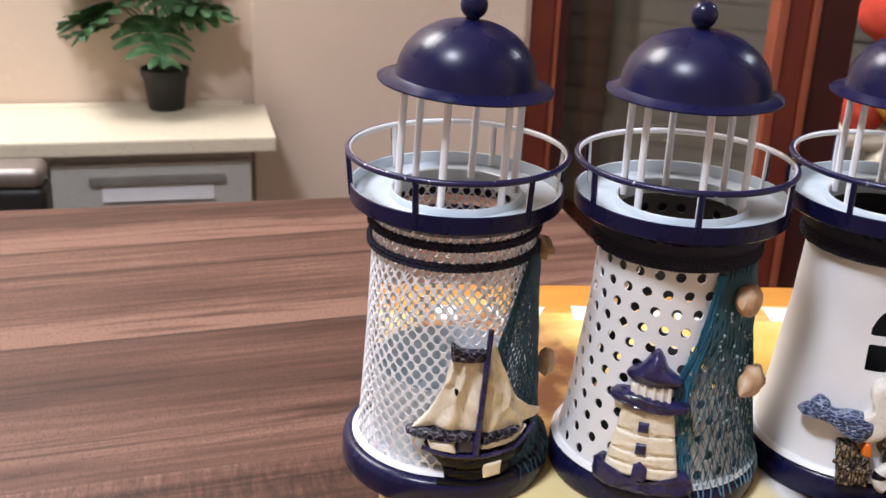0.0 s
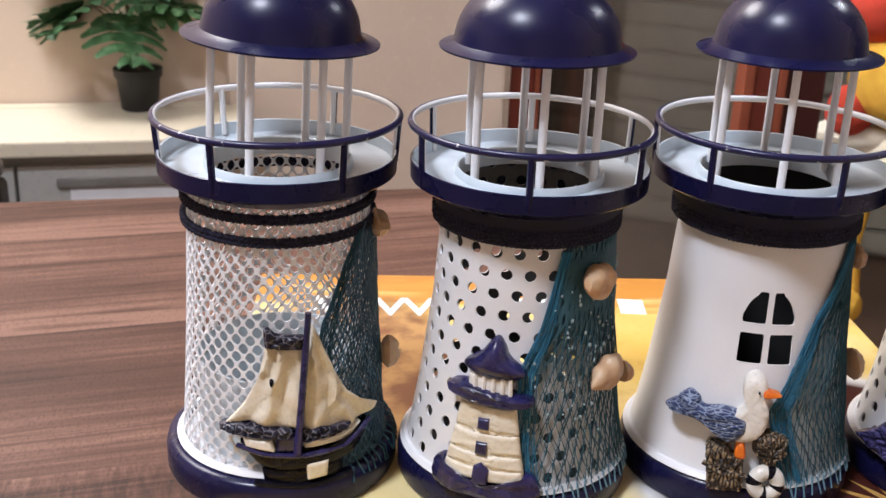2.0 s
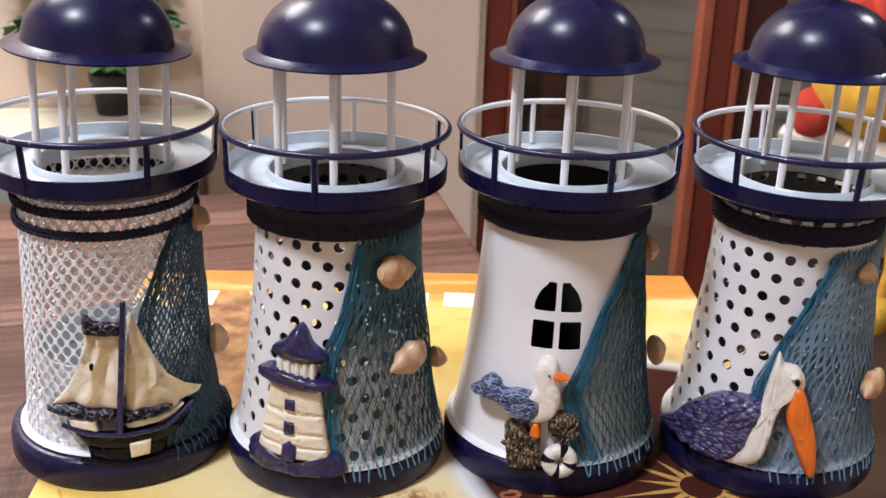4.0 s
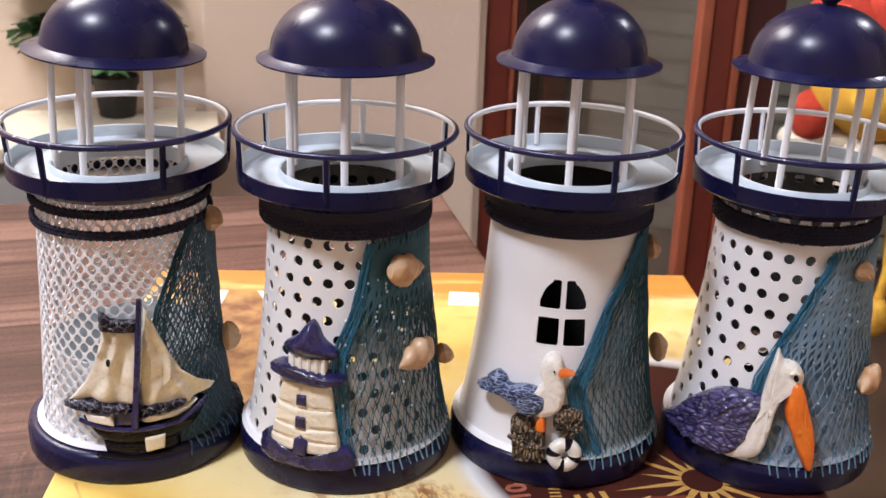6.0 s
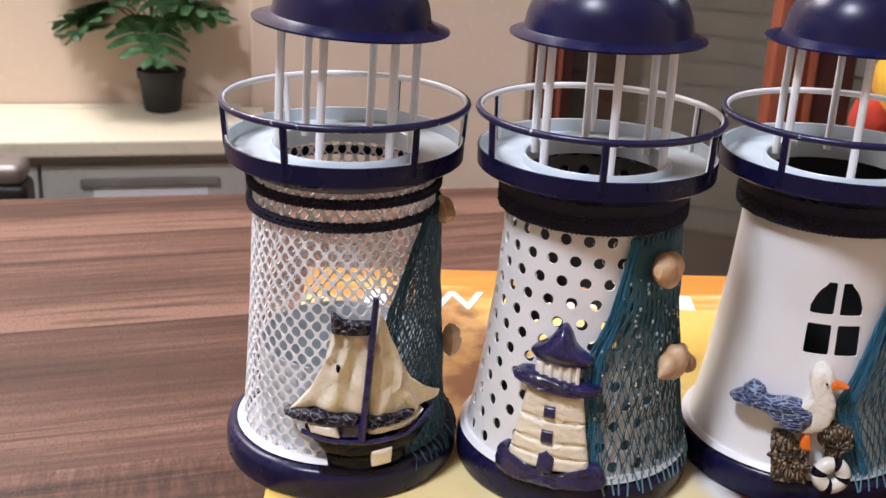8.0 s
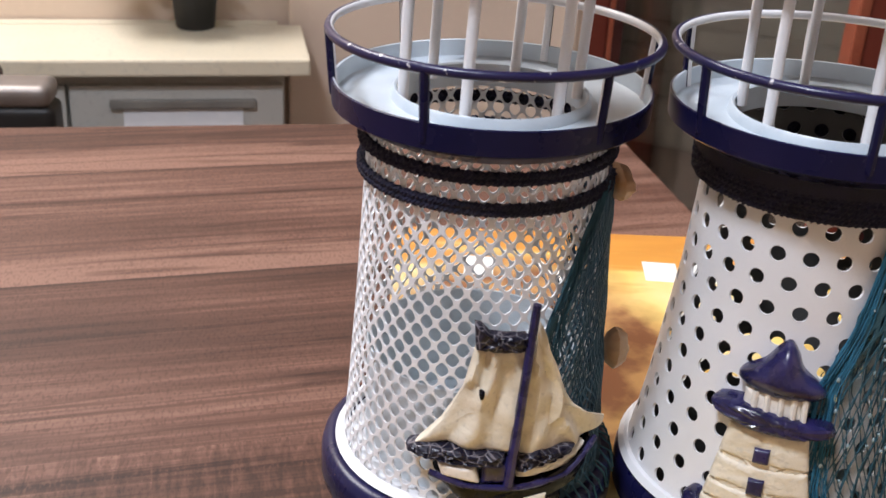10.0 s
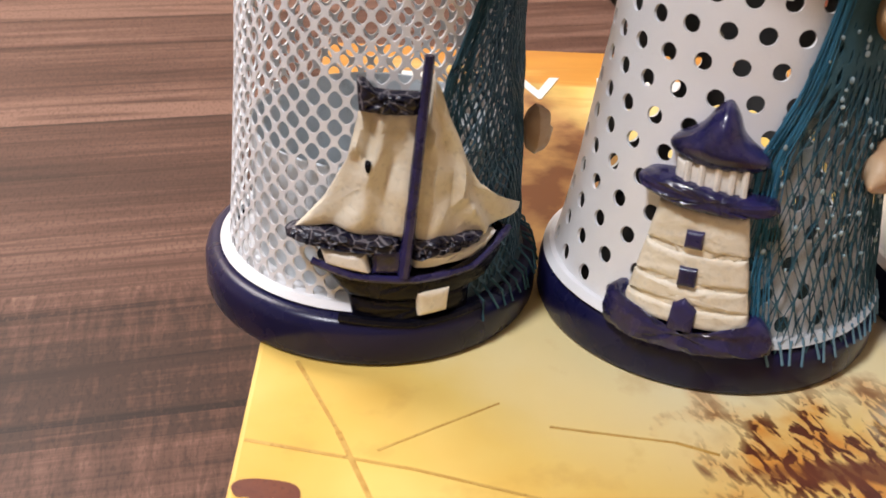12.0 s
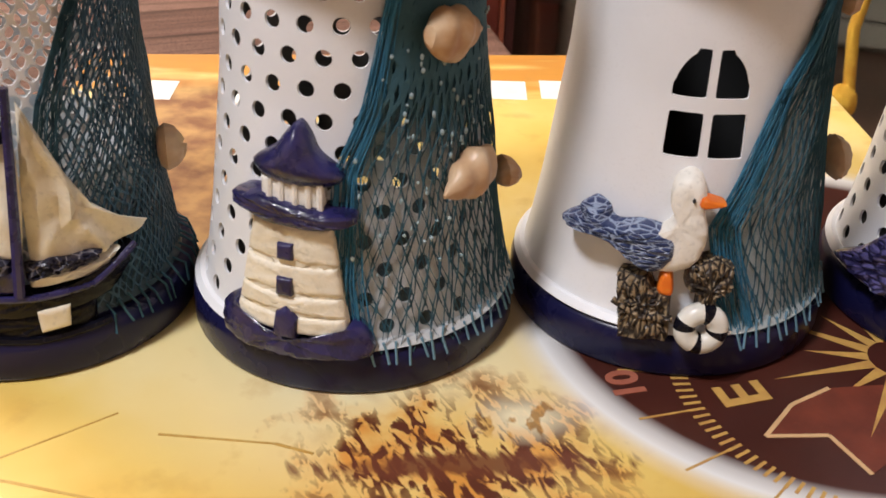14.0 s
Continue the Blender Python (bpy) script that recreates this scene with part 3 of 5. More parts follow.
def map_box():
    t = thing("map_box", BOX, "glossy cardboard box printed with a yellow sea map", "box")
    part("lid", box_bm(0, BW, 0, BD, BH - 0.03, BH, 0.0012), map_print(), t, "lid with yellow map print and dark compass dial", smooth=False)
    part("box_bottom", box_bm(0.002, BW - 0.002, 0.002, BD - 0.002, 0, BH - 0.031, 0.001), cream_card, t, smooth=False)
    z0, z1 = BH - 0.0003, BH + 0.00008
    for a, b, w in (((0.000, 0.362), (0.013, 0.338), 0.0011), ((0.013, 0.338), (0.028, 0.306), 0.0013), ((-0.006, 0.333), (0.03, 0.328), 0.001),
                    ((0.03, 0.328), (0.07, 0.319), 0.0008), ((0.022, 0.333), (0.047, 0.352), 0.0006), ((0.058, 0.345), (0.085, 0.343), 0.0007), ((0.085, 0.343), (0.094, 0.34), 0.0009)):
        part("map_line", stroke(on_box(*a), on_box(*b), w, w * 0.8, z0, z1 + 0.0006 * b[0], bmesh.new()), print_brown, t, smooth=False)
    mark = smooth_loop([(-0.005, 0.3225), (-0.003, 0.3245), (0.002, 0.325), (0.0075, 0.324), (0.009, 0.3205), (0.006, 0.319), (0.003, 0.3195), (0.0025, 0.312), (-0.0005, 0.312), (-0.0005, 0.319), (-0.0035, 0.3195)], 44)
    part("map_mark", flat_poly([on_box(x - 0.0005, y - 0.0035) for x, y in mark], z0, z1 + 0.00006), print_dark, t, "dark brown mark printed on the map", smooth=False)
    # dial graduation
    cx, cy, rad = 0.233, 0.375, 0.0517
    for k in range(-4, 34):
        a = radians(172 + 2.75 * k)
        d = Vector((math.cos(a), math.sin(a)))
        c = Vector((cx, cy))
        part("dial_mark", stroke(on_box(*(c + d * (rad - 0.0022))), on_box(*(c + d * (rad + 0.0022))), 0.0009, 0.0009, z0, z1, bmesh.new()), print_gold, t, smooth=False)
        if k % 6 == 3:
            part("dial_line", stroke(on_box(*(c + d * (rad + 0.001))), on_box(*(c + d * (rad + 0.015))), 0.0006, 0.0006, z0 + 0.0001, z1 + 0.0001, bmesh.new()), print_gold, t, smooth=False)
    sc = Vector((0.240, 0.383))
    for k in range(16):
        a = radians(196 + 22.5 * k)
        ln = 0.036 if k % 2 == 0 else 0.024
        d = Vector((math.cos(a), math.sin(a)))
        s = Vector((-d.y, d.x))
        ray = flat_poly([on_box(*(sc + d * 0.008 + s * 0.0016)), on_box(*(sc + d * 0.008 - s * 0.0016)), on_box(*(sc + d * ln))], z0, z1 + 0.00004 * (k % 3))
        part("compass_ray", ray, print_gold, t, smooth=False)
    arm = bmesh.new()
    outline = [(0.198, 0.351), (0.207, 0.363), (0.218, 0.37), (0.232, 0.372), (0.232, 0.35), (0.219, 0.339), (0.213, 0.352)]
    flat_poly([on_box(*p) for p in outline], z0, z1 + 0.00006, arm)
    part("compass_arm", arm, print_red, t, "red-brown compass point", smooth=False)
    rim = bmesh.new()
    for a, b in zip(outline, outline[1:] + outline[:1]):
        if a[0] < 0.23 and b[0] < 0.23:
            stroke(on_box(*a), on_box(*b), 0.0011, 0.0011, z0, z1 + 0.0001 + 0.0005 * (a[0] - 0.19), rim)
    part("compass_arm_edge", rim, print_pale, t, "pale outline of the compass point", smooth=False)
    x, y = on_box(0.1965, 0.3665)
    lettering("E", 0.0175, pose(x, y, z1 + 0.0001, 0, 0, 103), print_gold, t, "gold letter E on the dial")
    x, y = on_box(0.168, 0.369)
    lettering("10", 0.011, pose(x, y, z1 + 0.0001, 0, 0, 100), print_red_pale, t, "reddish number on the dial")
    x, y = on_box(0.0505, 0.5405)
    lettering("W", 0.03, pose(x, y, z1 + 0.0001, 0, 0, 0), print_white, t, "white letter near the far edge")
    for x0, w in ((0.0, 0.012), (0.075, 0.014), (0.093, 0.014), (0.111, 0.01), (0.132, 0.016), (0.152, 0.013), (0.182, 0.014), (0.2, 0.015), (0.22, 0.012)):
        a = on_box(x0 + 0.012, 0.533 + 0.08 * x0)
        b = on_box(x0 + 0.012, 0.551 + 0.08 * x0)
        part("printed_bar", stroke(a, b, w, w, z0, z1, bmesh.new()), print_white, t, smooth=False)


cream_card = worn("cream_card", (0.7, 0.55, 0.25), (0.62, 0.46, 0.2), 0.5, 20, 300)
print_brown = worn("brown_ink", (0.5, 0.27, 0.055), (0.6, 0.38, 0.1), 0.4, 200, 900)
print_dark = worn("dark_brown_ink", (0.12, 0.025, 0.014), (0.17, 0.045, 0.02), 0.4, 150, 900)
print_gold = worn("gold_ink", (0.62, 0.38, 0.1), (0.5, 0.27, 0.08), 0.4, 200, 900)
print_red = worn("red_brown_ink", (0.2, 0.045, 0.025), (0.13, 0.03, 0.018), 0.4, 120, 700)
print_red_pale = worn("faded_red_ink", (0.42, 0.14, 0.09), (0.34, 0.1, 0.06), 0.4, 120, 700)
print_pale = worn("pale_gold_ink", (0.75, 0.5, 0.26), (0.65, 0.4, 0.2), 0.4, 120, 700)
print_white = worn("white_ink", (0.85, 0.84, 0.8), (0.8, 0.78, 0.7), 0.4, 120, 700)
map_box()


# ---- the four lighthouse lanterns ----
def curve_of(pairs):
    zs, rs = zip(*pairs)
    return lambda z: float(np.interp(z, zs, rs))


STRAIGHT = curve_of([(0.0, 0.0372), (0.008, 0.0366), (0.029, 0.035), (0.059, 0.0332), (0.098, 0.0315)])
FLARED = curve_of([(0.0, 0.041), (0.009, 0.0402), (0.014, 0.039), (0.022, 0.0374), (0.035, 0.0354), (0.07, 0.0312), (0.1, 0.0292)])


def wrap(rad, th, z, d=0.0):
    """A place on the tower: degrees to the right of its front, height, and metres off the surface."""
    r = rad(z) + d
    return Vector((r * math.sin(radians(th)), -r * math.cos(radians(th)), z))


def cell(bm, rad, t0, t1, z0, z1, hole, per, d=0.0):
    """One cell of sheet with an opening; hole(direction) gives the opening's edge in the cell's own -1..1 frame."""
    edge = []
    for k in range(per):
        edge.append((-1 + 2 * k / per, -1))
    for k in range(per):
        edge.append((1, -1 + 2 * k / per))
    for k in range(per):
        edge.append((1 - 2 * k / per, 1))
    for k in range(per):
        edge.append((-1, 1 - 2 * k / per))
    f = lambda a, b: wrap(rad, t0 + (a + 1) / 2 * (t1 - t0), z0 + (b + 1) / 2 * (z1 - z0), d)
    out = [bm.verts.new(f(a, b)) for a, b in edge]
    inn = [bm.verts.new(f(*hole(a, b))) for a, b in edge]
    m = len(edge)
    for k in range(m):
        bm.faces.new((out[k], out[(k + 1) % m], inn[(k + 1) % m], inn[k]))


def lozenge(bm, place, cu, cv, wu, wv, k, n=12, power=1.5, squat=1.0):
    """One lozenge of a lattice, with an opening of the part k of its size."""
    out, inn = [], []
    for i in range(n):
        q = 4 * i / n
        s, f = int(q), q - int(q)
        c = ((1, 0), (0, 1), (-1, 0), (0, -1))
        a = c[s][0] + (c[(s + 1) % 4][0] - c[s][0]) * f
        b = c[s][1] + (c[(s + 1) % 4][1] - c[s][1]) * f
        r = (abs(a) ** power + abs(b) ** power) ** (1 / power)
        out.append(bm.verts.new(place(cu + a * wu, cv + b * wv)))
        inn.append(bm.verts.new(place(cu + a / r * wu * k * 0.8, cv + b / r * wv * k * 0.8 * squat) if r > 0 else place(cu, cv)))
    for i in range(n):
        bm.faces.new((out[i], out[(i + 1) % n], inn[(i + 1) % n], inn[i]))


def expanded_mesh(rad, z0, z1, cols, tall):
    """A tower wall of stretched metal mesh."""
    bm = bmesh.new()
    dt = 360 / cols
    rows = int((z1 - z0) / (tall / 2))
    for j in range(rows):
        for i in range(cols):
            lozenge(bm, lambda u, v: wrap(rad, u, v), (i + 0.5 * (j % 2)) * dt, z0 + (j + 0.5) * tall / 2, dt / 2, tall / 2, 0.86, 16, 1.66, 0.95)
    bmesh.ops.remove_doubles(bm, verts=list(bm.verts), dist=2e-6)
    return bm


def thicken(bm, thin):
    """Gives the sheet its thickness; inner faces take slot 1."""
    bmesh.ops.recalc_face_normals(bm, faces=list(bm.faces))
    f = bm.faces[:][0]
    c = f.calc_center_median()
    if f.normal.dot(Vector((c.x, c.y, 0))) < 0:
        bmesh.ops.reverse_faces(bm, faces=list(bm.faces))
    bmesh.ops.solidify(bm, geom=list(bm.faces), thickness=thin)
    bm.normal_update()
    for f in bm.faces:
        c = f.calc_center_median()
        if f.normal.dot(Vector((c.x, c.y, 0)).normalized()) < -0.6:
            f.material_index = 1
    return bm


def round_hole(fx, fy):
    def at(a, b):
        s = math.hypot(a, b)
        return fx * a / s, fy * b / s
    return at


def plain_sheet(bm, rad, t0, t1, z0, z1, nt, nz):
    g = [[bm.verts.new(wrap(rad, t0 + (t1 - t0) * i / nt, z0 + (z1 - z0) * j / nz)) for i in range(nt + 1)] for j in range(nz + 1)]
    for j in range(nz):
        for i in range(nt):
            bm.faces.new((g[j][i], g[j][i + 1], g[j + 1][i + 1], g[j + 1][i]))


def perforated(rad, z0, z1, cols, rows, dia, per, start=0.0):
    """A tower wall with staggered round holes."""
    bm = bmesh.new()
    dz, dt = (z1 - z0) / rows, 360 / cols
    for j in range(rows):
        za = z0 + j * dz
        wide = 2 * math.pi * rad(za + dz / 2) / cols
        hole = round_hole(dia / wide, dia / dz)
        for i in range(cols):
            t = start + (i + 0.5 * (j % 2)) * dt
            cell(bm, rad, t, t + dt, za, za + dz, hole, per)
    bmesh.ops.remove_doubles(bm, verts=list(bm.verts), dist=2e-6)
    return bm


def windowed(rad, z0, z1):
    """A plain tower wall with a four-light window, arched at its top."""
    bm = bmesh.new()
    ta, tm, tb, za, zm, zb = -22.0, -4.0, 14.0, 0.0545, 0.0685, 0.0835
    plain_sheet(bm, rad, tb, 360 + ta, z0, za, 100, 14)
    plain_sheet(bm, rad, tb, 360 + ta, za, zm, 100, 8)
    plain_sheet(bm, rad, tb, 360 + ta, zm, zb, 100, 8)
    plain_sheet(bm, rad, tb, 360 + ta, zb, z1, 100, 4)
    plain_sheet(bm, rad, ta, tb, z0, za, 16, 14)
    plain_sheet(bm, rad, ta, tb, zb, z1, 16, 4)

    def pane(arch):
        def at(a, b):
            # rounded square, or one with a quarter circle cut towards the arch's outer top corner
            s = max(abs(a), abs(b))
            x, y = a / s * 0.8, b / s * 0.76
            if arch and x * arch > -0.2 and y > -0.3:
                cx, cy = -0.8 * arch, -0.76
                dx, dy = (x - cx) / 1.6, (y - cy) / 1.52
                k = math.hypot(dx, dy)
                if k > 1:
                    x, y = cx + (x - cx) / k, cy + (y - cy) / k
            elif abs(x) > 0.7 and abs(y) > 0.66:
                x, y = x * 0.97, y * 0.97
            return x, y
        return at

    for t0, t1, arch in ((ta, tm, -1), (tm, tb, 1)):
        cell(bm, rad, t0, t1, za, zm, pane(0), 8)
        cell(bm, rad, t0, t1, zm, zb, pane(arch), 8)
    bmesh.ops.remove_doubles(bm, verts=list(bm.verts), dist=2e-6)
    bmesh.ops.recalc_face_normals(bm, faces=list(bm.faces))
    return bm


def sharp_loop(pts, n):
    m, out = len(pts), []
    for i in range(n):
        s = i / n * m
        k, f = int(s), s - int(s)
        a, b = pts[k], pts[(k + 1) % m]
        out.append((a[0] + (b[0] - a[0]) * f, a[1] + (b[1] - a[1]) * f))
    return out


STEPS = ((1.0, 0.0), (1.0, 0.45), (0.96, 0.75), (0.88, 0.9), (0.74, 0.97), (0.56, 1.0), (0.36, 1.0), (0.18, 1.0))


def pillow(rad, pts, low, high, bm=None, sharp=False, n=56, grain=None, steps=STEPS):
    """A cushion-shaped piece of cast resin on the tower's skin, with that outline in (degrees, height)."""
    bm = bm or bmesh.new()
    loop = sharp_loop(pts, n) if sharp else smooth_loop(pts, n)
    cx, cy = sum(p[0] for p in loop) / n, sum(p[1] for p in loop) / n
    rings = []
    for s, h in steps:
        ring = []
        for x, y in loop:
            a, b = cx + (x - cx) * s, cy + (y - cy) * s
            d = low + (high - low) * h + (grain(a, b, h) if grain else 0)
            ring.append(bm.verts.new(wrap(rad, a, b, d)))
        rings.append(ring)
    mid = bm.verts.new(wrap(rad, cx, cy, high + (grain(cx, cy, 1) if grain else 0)))
    for r0, r1 in zip(rings, rings[1:]):
        for k in range(n):
            bm.faces.new((r0[k], r0[(k + 1) % n], r1[(k + 1) % n], r1[k]))
    for k in range(n):
        bm.faces.new((rings[-1][k], rings[-1][(k + 1) % n], mid))
    bm.faces.new(rings[0][::-1])
    bmesh.ops.recalc_face_normals(bm, faces=list(bm.faces))
    return bm


def ridge(rad, pts, r, d, bm=None, n=7, taper=None, bits=24):
    """A rod laid along the tower's skin."""
    m = len(pts)
    line = []
    for i in range(bits + 1):
        s = min(i / bits * (m - 1), m - 1.0001)
        k, f = int(s), s - int(s)
        line.append(wrap(rad, pts[k][0] + (pts[k + 1][0] - pts[k][0]) * f, pts[k][1] + (pts[k + 1][1] - pts[k][1]) * f, d))
    tp = None
    if taper:
        tp = [taper[0] + (taper[1] - taper[0]) * i / bits for i in range(bits + 1)]
    return tube(line, r, n, bm, taper=tp)


def rough(amp, scale):
    return lambda a, b, h: amp * h * noise.noise(Vector((a * 0.6e-3 * scale, b * scale, 3.1)))


def shell_bm(size, seed):
    """A ribbed clam shell, closed below."""
    bm = bmesh.new()
    rnd = random.Random(seed)
    skew, nr, na = rnd.uniform(-0.18, 0.18), 7, 48
    rows = []
    for j in range(nr):
        s = (j + 1) / nr
        row = []
        for i in range(na):
            a = 2 * math.pi * i / na
            rib = (1 + 0.035 * s * math.cos(13 * a)) * (1 + 0.22 * math.cos(a) - 0.3 * max(0, -math.cos(a)) ** 2)
            x = 0.5 * size * s * math.sin(a) * rib * (1 + 0.12 * math.cos(a))
            y = 0.42 * size * s * math.cos(a) * rib + skew * x - 0.16 * size * (1 - s)
            h = 0.34 * size * math.sqrt(max(0, 1 - s * s)) * rib * (1 + 0.25 * noise.noise(Vector((2 * math.sin(a) + seed, 2 * math.cos(a), s)))) + 0.0004
            row.append(bm.verts.new((x, y, h)))
        rows.append(row)
    top = bm.verts.new((0, -0.16 * size, 0.345 * size))
    for i in range(na):
        bm.faces.new((top, rows[0][i], rows[0][(i + 1) % na]))
    for a, b in zip(rows, rows[1:]):
        for i in range(na):
            bm.faces.new((a[i], b[i], b[(i + 1) % na], a[(i + 1) % na]))
    under = [bm.verts.new((v.co.x * 0.8, v.co.y * 0.8, -0.1 * size)) for v in rows[-1]]
    for i in range(na):
        bm.faces.new((rows[-1][i], under[i], under[(i + 1) % na], rows[-1][(i + 1) % na]))
    low = [bm.verts.new((v.co.x * 0.5, v.co.y * 0.5, -0.16 * size)) for v in under]
    for i in range(na):
        bm.faces.new((under[i], low[i], low[(i + 1) % na], under[(i + 1) % na]))
    bm.faces.new(low)
    bmesh.ops.recalc_face_normals(bm, faces=list(bm.faces))
    return bm


def conch_bm(size, seed):
    """A pointed spiral shell lying along x, its tip at -x, with a flared and ruffled lip."""
    bm = bmesh.new()
    rnd = random.Random(seed)
    nl, na, ph = 22, 28, rnd.uniform(0, 6)
    rows = []
    for j in range(nl + 1):
        f = j / nl
        body = 0.27 * size * math.sin(math.pi * min(1.0, 0.04 + 0.9 * f) ** 1.35) ** 0.8
        row = []
        for i in range(na):
            a = 2 * math.pi * i / na
            whorl = 1 + 0.09 * math.sin(a + 2 * math.pi * 3.2 * f + ph) + 0.05 * noise.noise(Vector((3 * math.cos(a), 3 * math.sin(a) + seed, 6 * f)))
            lip = 1 + 1.1 * max(0.0, f - 0.45) * max(0.0, math.cos(a - 0.9)) ** 2 * (1 + 0.3 * math.sin(26 * f))
            row.append(bm.verts.new((size * (f - 0.5), body * whorl * lip * math.cos(a), 0.8 * body * whorl * math.sin(a))))
        rows.append(row)
    for a, b in zip(rows, rows[1:]):
        for i in range(na):
            bm.faces.new((a[i], a[(i + 1) % na], b[(i + 1) % na], b[i]))
    bm.faces.new(rows[0][::-1])
    bm.faces.new(rows[-1])
    bmesh.ops.recalc_face_normals(bm, faces=list(bm.faces))
    return bm


def net_sheet(rad, left, right, z0, z1, cols, rows, d, rnd, open_top, open_low, turn_at, sag=0.0):
    """Knotted mesh, gathered at the neck and fanned out below."""
    bm = bmesh.new()
    sd = rnd.random() * 50

    def place(u, v):
        z = z0 + (z1 - z0) * v
        t = left(z) + (right(z) - left(z)) * u
        w = noise.noise(Vector((u * 9 + sd, v * 7, 1.7)))
        return wrap(rad, t + 2.4 * w, z + 0.0022 * noise.noise(Vector((u * 14, v * 9 + sd, 5.2))), d + 0.0007 * w + sag * math.sin(math.pi * u))

    for j in range(2 * rows):
        for i in range(cols):
            u = (i + 0.5 + 0.5 * (j % 2)) / (cols + 0.5)
            v = (j + 0.5) / (2 * rows)
            q = max(0.0, min(1.0, (v - turn_at + 0.2) / 0.4))
            k = open_low + (open_top - open_low) * q * q * (3 - 2 * q)
            k *= 1 + 0.3 * noise.noise(Vector((i * 0.7 + sd, j * 0.35, 8.0)))
            lozenge(bm, place, u, v, 0.5 / (cols + 0.5), 0.5 / rows, max(0.1, min(1.12, k * 1.2)), 8, 1.15)
    bmesh.ops.remove_doubles(bm, verts=list(bm.verts), dist=2e-6)
    bmesh.ops.solidify(bm, geom=list(bm.faces), thickness=0.0003)
    # pull back any knot that the thickening threw off the tower's skin
    off = [v for v in bm.verts if abs(math.hypot(v.co.x, v.co.y) - rad(max(0.0, min(0.1, v.co.z))) - d) > 0.0035 or not z0 - 0.006 < v.co.z < z1 + 0.006]
    bmesh.ops.delete(bm, geom=off, context="VERTS")
    return bm


def two_tone(bm):
    """Paint: faces turned to the axis are white (slot 1), the rest navy (slot 0)."""
    bm.normal_update()
    for f in bm.faces:
        c = f.calc_center_median()
        out = Vector((c.x, c.y, 0)).normalized()
        f.material_index = 1 if f.normal.dot(out) < -0.25 else 0
    return bm


def circle(r, z, n=96):
    return [(r * math.cos(2 * math.pi * k / n), r * math.sin(2 * math.pi * k / n), z) for k in range(n)]


def rope(r, z, thick, twist, n=260, squash=1.0):
    """Two strands laid round the neck."""
    bm = bmesh.new()
    for ph in (0, math.pi):
        pts = []
        for k in range(n):
            a = 2 * math.pi * k / n
            q = a * twist + ph
            rr = r + thick * 0.45 * math.cos(q)
            pts.append((rr * math.cos(a), rr * math.sin(a), z + thick * 0.5 * squash * math.sin(q)))
        tube(pts, thick * 0.6, 6, bm, cyclic=True)
    return bm


